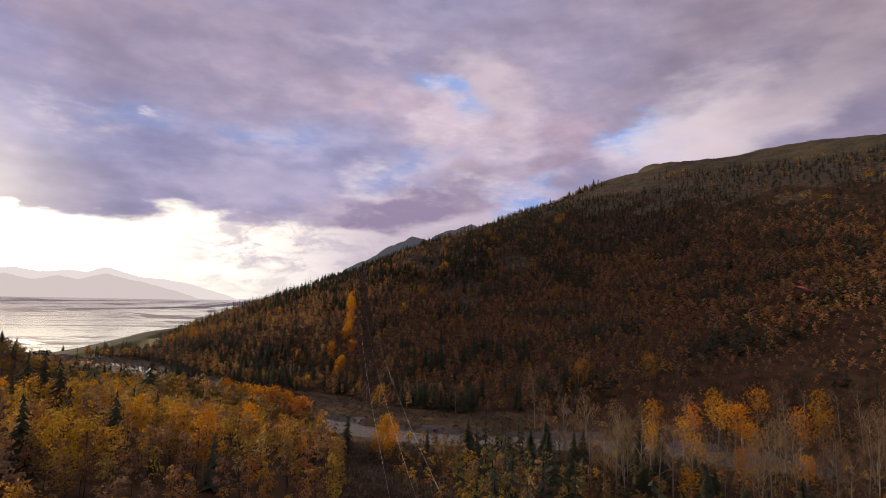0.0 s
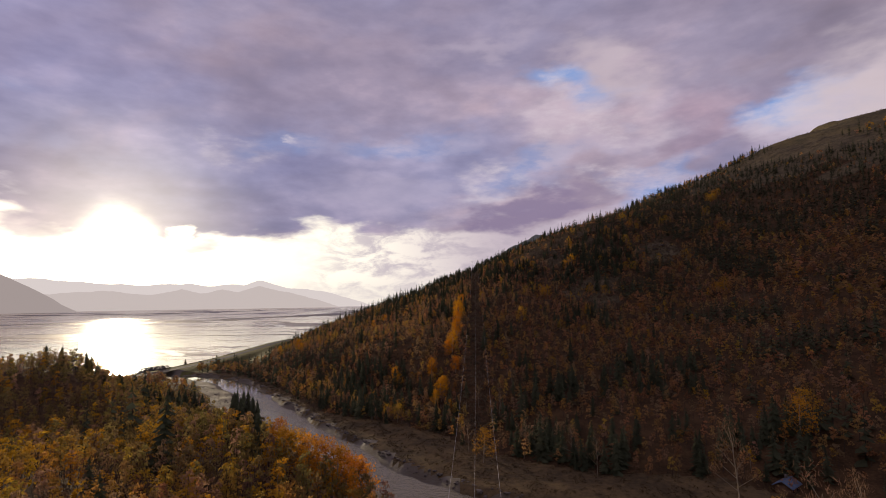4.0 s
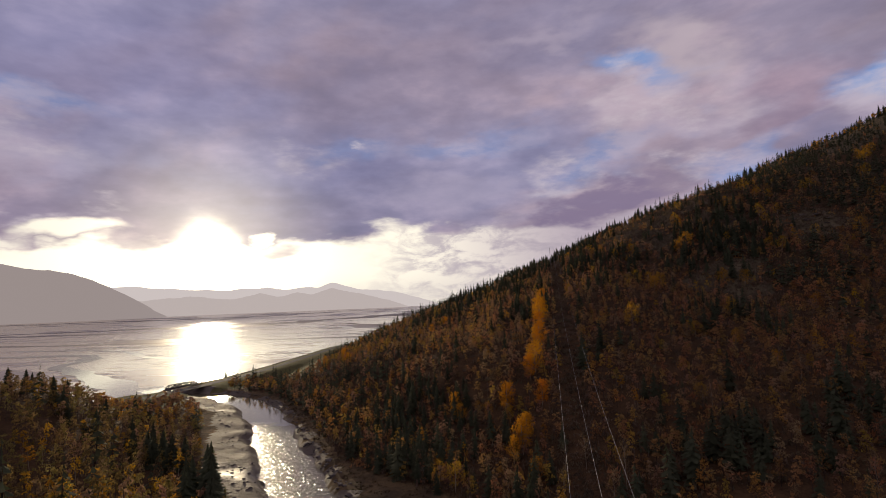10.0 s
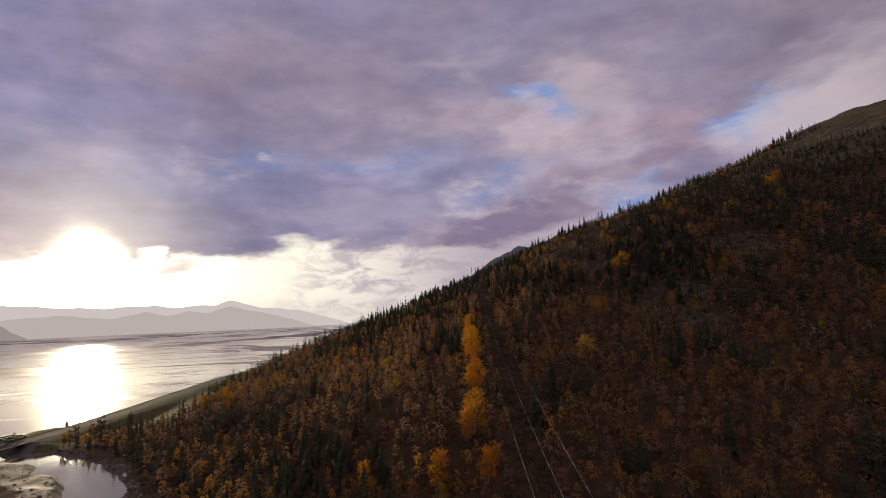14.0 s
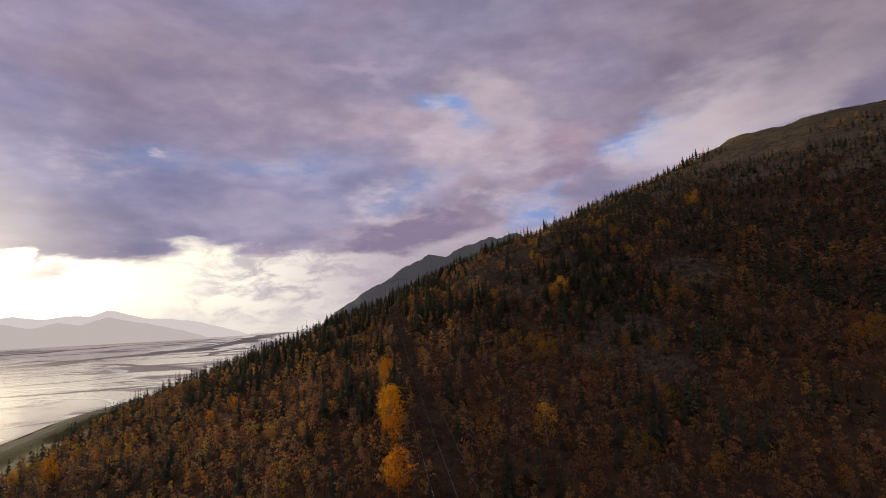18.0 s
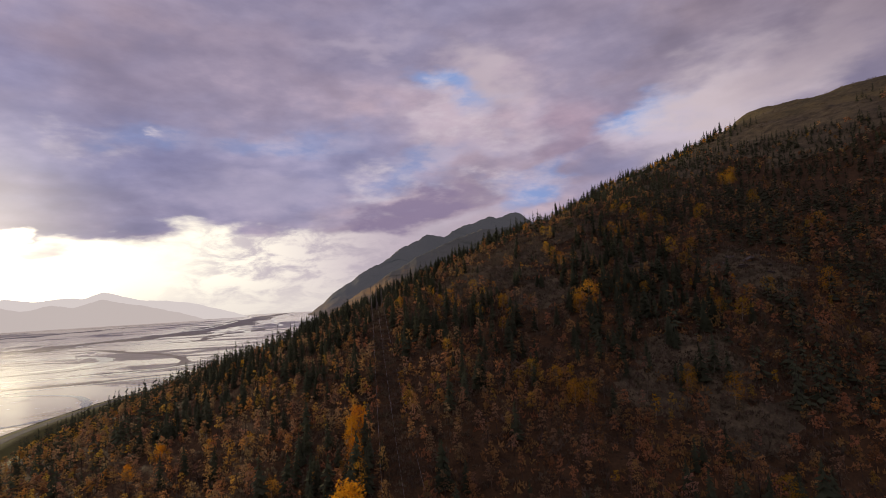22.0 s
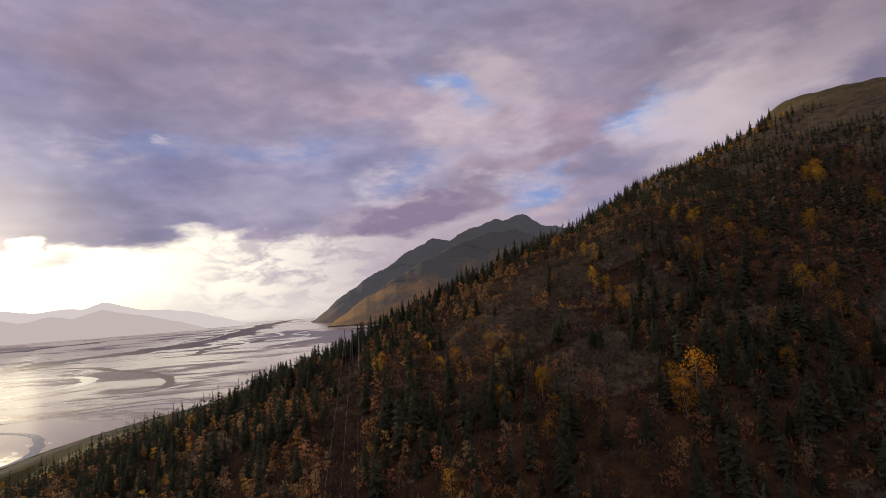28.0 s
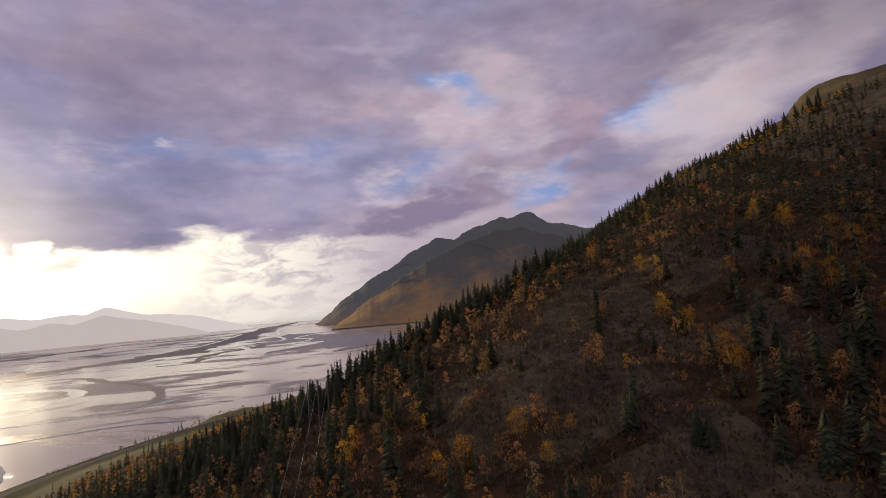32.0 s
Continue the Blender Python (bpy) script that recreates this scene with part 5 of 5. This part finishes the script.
# spruces: the row on the skyline shoulder, the creek bank, and the nearer slope
ROW = curve([(-45, 588), (-5, 592), (20, 600), (66, 610), (110, 628), (150, 656)], 2.6)
FIRS = [(float(a + T.normal(0, 4)), float(b + T.normal(0, 8)), float(T.uniform(7.0, 13.0))) for a, b in ROW]
FIRS += [(float(a + T.normal(0, 5)), float(b - 16 + T.normal(0, 9)), float(T.uniform(6.0, 12.0))) for a, b in ROW]
UPPER = curve([(150, 656), (180, 690), (206, 725), (245, 772), (300, 795), (345, 808), (400, 812), (450, 835)], 3.2)
high = np.vstack([UPPER + T.normal(0, 1, UPPER.shape) * (7, 13), UPPER[::2] + (12, -34) + T.normal(0, 1, UPPER[::2].shape) * (10, 16)])
stuff("skyline_spruces", SPRUCES, [M_TRUNK, M_SPRUCE], high[:, 0], high[:, 1], T.uniform(8.5, 15.5, len(high)), 81, "dark spruces standing along the ridge line", "woodland")
shoulder = np.vstack([ROW + T.normal(0, 1, ROW.shape) * (5, 9), ROW + T.normal(0, 1, ROW.shape) * (6, 10)])
stuff("shoulder_spruces", SPRUCES, [M_TRUNK, M_SPRUCE], shoulder[:, 0], shoulder[:, 1], T.uniform(7.5, 14.5, len(shoulder)), 86, "dark spruces crowded along the shoulder of the hill", "woodland")
FIRS += [(-291, 486, 9), (84, 470, 7), (101, 465, 9), (96, 455, 10), (118, 469, 8), (117, 486, 7), (45, 490, 6), (77, 480, 7), (65, 477, 5), (104, 458, 8), (124, 474, 8), (130, 462, 9)]
FIRS += [(-100, 196, 19), (-95, 190, 20), (-90, 184, 19), (-86, 178, 18), (-106, 204, 18), (-82, 170, 16), (-112, 214, 16), (-78, 160, 15), (-98, 184, 19), (-92, 176, 18), (-104, 194, 17)]
FIRS += [(float(-245 + 5.4 * k + T.normal(0, 4)), float(266 - 1.5 * k + T.normal(0, 8)), float(T.uniform(8, 15))) for k in range(27)]
FIRS += [(float(a), float(b), float(c)) for a, b, c in zip(T.uniform(5, 95, 28), T.uniform(0, 84, 28), T.uniform(9, 16, 28))]
FIRS += [(float(a), float(b), float(c)) for a, b, c in zip(T.uniform(100, 150, 34), T.uniform(395, 450, 34), T.uniform(6, 11, 34))]
FIRS += [(float(a), float(b), float(c)) for a, b, c in zip(T.uniform(20, 110, 20), T.uniform(395, 470, 20), T.uniform(5, 9, 20))]
FIRS = [p for p, dry in zip(FIRS, site(np.array([p[0] for p in FIRS]), np.array([p[1] for p in FIRS]))["dry"]) if dry and (np.abs(p[0] - wire_x(p[1])) > 7 or p[1] > 570)]
SM = [tree("spruce", list(zip(("trunk", "crown"), spruce(T, 25, 10, 0.25, 0.20))), (M_TRUNK, M_SPRUCE), "dark green spruce with drooping branches", "tree", "spruces") for _ in range(5)]
stand(SM, FIRS, T)

# ---- the power line over the strip ----


def cable_z(y):
    return 33.0 + 0.0056 * y + 0.000248 * y * y + 6.5 * (np.maximum(y - 350.0, 0.0) / 207.0) ** 2


def spacing(y):
    """The cables draw together towards the poles on the crest."""
    return 5.2 - 2.0 * float(ease(y, 300, 557))


def tube(points, radius, sides=4):
    """A thin tube along points."""
    P = np.array(points, float)
    d = np.gradient(P, axis=0)
    d /= np.linalg.norm(d, axis=1, keepdims=True)
    u = np.cross(d, (0, 0, 1.0))
    u /= np.linalg.norm(u, axis=1, keepdims=True)
    w = np.cross(d, u)
    a = np.arange(sides) * 2 * np.pi / sides
    V = (P[:, None] + radius * (np.cos(a)[None, :, None] * u[:, None] + np.sin(a)[None, :, None] * w[:, None])).reshape(-1, 3)
    F = []
    for k in range(len(P) - 1):
        for s_ in range(sides):
            i, j = k * sides + s_, k * sides + (s_ + 1) % sides
            F += [(i, j, j + sides), (i, j + sides, i + sides)]
    return V, np.array(F)


PYLON_Y = 557.0
for k in (-1, 0, 1):
    ys = np.linspace(-420, PYLON_Y, 90)
    line = [(wire_x(v) + spacing(v) * k, v, cable_z(v)) for v in ys]
    V, F = tube(line, 0.032, 5)
    tagged(new("power_cable", tri_mesh("power_cable", V, F, [M_WIRE])), "thin bright power cable sagging over the cleared strip", "cable", "power cables")
pylon = tagged(new("power_poles"), "three grey timber poles carrying the power cables", "power pole")
px, top = wire_x(PYLON_Y), cable_z(PYLON_Y) + 0.5
pylon.location = (px, PYLON_Y, height(px, PYLON_Y))
for k in (-1, 0, 1):
    g = height(px + 3.2 * k, PYLON_Y)
    part("pole", limb((3.2 * k, 0, g - pylon.location.z - 1), (3.2 * k, 0, top - pylon.location.z + 0.8), 0.22, 0.14, 8), M_POLE, pylon)
    part("insulator", limb((3.2 * k, 0, top - pylon.location.z - 1.0), (3.2 * k, 0.3, top - pylon.location.z), 0.12, 0.10, 6), M_WIRE, pylon)

# ---- creek, road, railway and buildings ----


def bed_level(x, y):
    _, _, along = from_line(CREEK_LINE, x, y)
    return 14.6 - 4.6 * ease(along, 480, 640)


strip("creek", CREEK, 21.0, M_CREEK, 0.0, swell=(0.52, 0.80, 1.5), level=bed_level, step=3.0, label="grey-green creek water over silt", category="water", wobble=0.25)


def bench(x, y):
    return np.full(np.shape(x), 17.0)


strip("road", ROAD, 9.0, M_ROAD, 0.12, level=bench, step=5.0, label="two-lane shore road of worn asphalt", category="road")
side_line = [(a - 14, b) for a, b in ROAD]
strip("railway_bed", side_line, 5.0, M_BALLAST, 0.30, level=lambda x, y: np.maximum(ground(x, y), 12.0), step=5.0, label="gravel bed of the railway along the shore", category="railway")


def box(a, b, w, h):
    """A beam with a rectangular section from a to b."""
    a, b = np.array(a, float), np.array(b, float)
    d = (b - a) / np.linalg.norm(b - a)
    u = np.cross(d, (0, 0, 1.0)) if abs(d[2]) < 0.95 else np.array((1.0, 0, 0))
    u = u / np.linalg.norm(u)
    v = np.cross(u, d)
    V = np.array([p + sx * u * w / 2 + sz * v * h / 2 for p in (a, b) for sx, sz in ((-1, -1), (1, -1), (1, 1), (-1, 1))])
    F = []
    for i in range(4):
        j = (i + 1) % 4
        F += [(i, j, j + 4), (i, j + 4, i + 4)]
    F += [(0, 2, 1), (0, 3, 2), (4, 5, 6), (4, 6, 7)]
    return V, np.array(F)


bridge = tagged(new("railway_bridge"), "rusty steel truss railway bridge over the creek mouth", "bridge")
BA, BB = np.array((-282.0, 402.0)), np.array((-277.0, 432.0))
bridge.location = (*((BA + BB) / 2), 0.0)
half = (BB - BA) / 2
out = np.array((half[1], -half[0])) / np.linalg.norm(half)
for s_ in (-1, 1):
    def at(t, z, s_=s_):
        p = half * t + out * 2.6 * s_
        return (p[0], p[1], z)
    part("bottom_chord", box(at(-1, 17.2), at(1, 17.2), 0.5, 0.7), M_STEEL, bridge)
    part("top_chord", box(at(-0.8, 19.2), at(0.8, 19.2), 0.5, 0.6), M_STEEL, bridge)
    for k in range(9):
        t = -0.8 + 0.2 * k
        part("post", box(at(t, 17.2), at(t, 19.2), 0.3, 0.3), M_STEEL, bridge)
        if k < 8:
            part("diagonal", box(at(t, 17.2 if k % 2 else 19.2), at(t + 0.2, 19.2 if k % 2 else 17.2), 0.28, 0.28), M_STEEL, bridge)
    part("end_post", box(at(-1, 17.2), at(-0.8, 19.2), 0.4, 0.4), M_STEEL, bridge)
    part("end_post", box(at(1, 17.2), at(0.8, 19.2), 0.4, 0.4), M_STEEL, bridge)
part("deck", box((*(-half), 17.0), (*half, 17.0), 4.8, 0.4), M_BALLAST, bridge)
for k in (-1, 1):
    part("abutment", box((*(half * k * 1.02), 9.0), (*(half * k * 1.02), 16.8), 5.4, 2.0), M_ROCK, bridge)


def cabin(x, y, turn, wide, deep, wall, roof_mat, label, windows=3):
    """A cabin with a gable roof, eaves, door and windows."""
    root = tagged(new("cabin"), label, "house")
    z = height(x, y)
    root.matrix_basis = pose(x, y, z, 0, 0, turn)
    w, d, e = wide / 2, deep / 2, wall
    r_ = e + deep * 0.28
    for name, a, b, t_ in (("wall", (-w, -d), (w, -d), 0.3), ("wall", (-w, d), (w, d), 0.3), ("wall", (-w, -d), (-w, d), 0.3), ("wall", (w, -d), (w, d), 0.3)):
        part(name, box((*a, e / 2 - 0.5), (*b, e / 2 - 0.5), t_, e + 1.0), M_LOG, root)
    for k in (-1, 1):
        part("gable", (np.array([(k * w, -d, e), (k * w, d, e), (k * w, 0, r_), (k * (w - 0.3), -d, e), (k * (w - 0.3), d, e), (k * (w - 0.3), 0, r_)]), np.array([(0, 1, 2), (3, 5, 4), (0, 2, 5), (0, 5, 3), (1, 4, 5), (1, 5, 2)])), M_LOG, root)
        o = 0.7
        lo, hi = np.array((0, k * (d + o), e - o * 0.56)), np.array((0, 0, r_ + 0.05))
        v = [(-w - o, lo[1], lo[2]), (w + o, lo[1], lo[2]), (w + o, 0, hi[2]), (-w - o, 0, hi[2])]
        v += [(a, b, c + 0.2) for a, b, c in v]
        part("roof", (np.array(v), np.array([(0, 1, 2), (0, 2, 3), (4, 6, 5), (4, 7, 6), (0, 4, 5), (0, 5, 1), (1, 5, 6), (1, 6, 2), (3, 2, 6), (3, 6, 7), (0, 3, 7), (0, 7, 4)])), roof_mat, root)
    for k in range(windows):
        u = -w + wide * (k + 0.5) / windows
        for side_ in (-1, 1):
            part("window", box((u - 0.6, side_ * (d + 0.16), e * 0.55), (u + 0.6, side_ * (d + 0.16), e * 0.55), 0.08, 1.1), M_GLASS, root)
    part("chimney", box((w * 0.4, 0.5, r_ - 0.8), (w * 0.4, 0.5, r_ + 1.0), 0.6, 0.6), M_ROCK, root)
    return root


cabin(286, 184, 24, 15, 9, 4.5, M_RED_ROOF, "log cabin with a red metal roof in the trees", 4)
cabin(262, 204, 10, 8, 6, 3.2, M_LOG, "small brown log shed beside the wood", 2)
cabin(90, 133, 40, 6, 4, 2.4, M_BLUE, "small shed with a blue sheet roof at the wood's edge", 2)

for a, b in ((-248, 391), (-222, 378)):
    strip("roadside_pool", [(a - 5, b - 3), (a, b), (a + 5, b + 2)], 5.0, M_WATER, 0.25, level=ground, step=1.5, taper=True, label="small bright pool in the grass beside the road", category="water", wobble=0.2)

# rubble of clods and stones along the creek's edge
P = CREEK_LINE[T.randint(4, len(CREEK_LINE) - 8, 900)] + T.normal(0, 3, (900, 2))
dc, sc, _ = from_line(CREEK_LINE, P[:, 0], P[:, 1])
off = np.where(T.uniform(0, 1, 900) < 0.6, T.uniform(10.5, 15, 900), -T.uniform(11, 24, 900))
step_ = np.gradient(CREEK_LINE, axis=0)
near = np.array([np.argmin(np.hypot(*(CREEK_LINE - p).T)) for p in P])
way_ = step_[near] / np.linalg.norm(step_[near], axis=1, keepdims=True)
P = CREEK_LINE[near] + way_ * T.uniform(-5, 5, (900, 1)) + np.stack([way_[:, 1], -way_[:, 0]], 1) * off[:, None]
LUMPS = []
for _ in range(6):
    bm = bmesh.new()
    bmesh.ops.create_icosphere(bm, subdivisions=1, radius=1.0)
    LUMPS.append((np.array([v.co * (0.7 + 0.6 * T.uniform()) for v in bm.verts]) * (1, 1, 0.55), np.array([[v.index for v in f.verts] for f in bm.faces]), np.zeros(len(bm.faces), int)))
    bm.free()
stuff("bank_rubble", LUMPS, [M_ROCK], P[:, 0], P[:, 1], T.uniform(0.15, 0.55, 900), 85, "wet stones and mud clods along the creek edge", "rubble", wide=T.uniform(0.9, 1.8, 900))

# shrubs and young trees on the verge between road and shore
x, y, r = scatter(-360, -60, 330, 1150, 7.0, 15)
s = site(x, y)
keep = (s["inland"] > 4) & (s["inland"] < 30) & (s["dr"] > 18) & (r.uniform(0, 1, len(x)) < 0.05 + 0.75 * (y > 660)) & (s["dc"] > 18)
stuff("verge_bushes", CROWNS["thin"], [M_TRUNK, M_OLIVE], x[keep], y[keep], r.uniform(2.0, 5.0, keep.sum()), 79, "ochre bushes on the grassy shore verge", "shrubs", wide=np.full(keep.sum(), 1.3))

# rocks along the creek bank, and drift logs
ROCKS = []
for k in range(70):
    i = T.randint(6, len(CREEK_LINE) - 14)
    p = CREEK_LINE[i]
    d_ = CREEK_LINE[i + 1] - p
    d_ /= np.linalg.norm(d_)
    q = p + np.array((d_[1], -d_[0])) * T.uniform(9.5, 14)
    ROCKS.append((q[0], q[1], T.uniform(0.5, 1.5)))


def stone(r):
    bm = bmesh.new()
    bmesh.ops.create_icosphere(bm, subdivisions=2, radius=1.0)
    for v in bm.verts:
        v.co *= 0.75 + 0.5 * noise.noise(v.co * 1.3 + Vector(r.uniform(0, 40, 3)))
        v.co.z *= 0.6
    me = bpy.data.meshes.new("boulder")
    bm.to_mesh(me)
    bm.free()
    me.materials.append(M_ROCK)
    return me


LEDGES = [(168, 433, 3.2), (174, 437, 3.8), (179, 431, 2.6), (164, 441, 2.4), (171, 444, 2.8), (133, 463, 2.6), (137, 466, 1.8), (129, 461, 1.6), (131, 541, 2.6), (137, 545, 3.0), (143, 539, 2.2), (126, 536, 1.8), (68, 520, 1.8), (74, 522, 2.2), (104, 541, 1.8), (122, 493, 1.6), (184, 440, 2.2), (176, 426, 2.0)]
STONES = [stone(T) for _ in range(4)]
for (a, b, c), level in zip(ROCKS, ground([p[0] for p in ROCKS], [p[1] for p in ROCKS])):
    ob = tagged(new("boulder", STONES[T.randint(0, 4)]), "rounded grey boulder on the creek bank", "rock", "boulders along the creek")
    ob.matrix_basis = pose(a, b, level + 0.05 * c, 0, 0, T.uniform(0, 360))
    ob.scale = (c, c * T.uniform(0.7, 1.3), c)
# weathered ledges that show through the heath
for (a, b, c), level in zip(LEDGES, ground([p[0] for p in LEDGES], [p[1] for p in LEDGES])):
    ob = tagged(new("rock_ledge", STONES[T.randint(0, 4)]), "weathered grey-brown rock ledge in open heath", "rock", "rock ledges on the slope")
    ob.matrix_basis = pose(a, b, level - 0.1 * c, T.uniform(-12, 12), T.uniform(-30, -14), T.uniform(0, 360))
    ob.scale = (c * T.uniform(0.9, 1.5), c, c * 0.55)
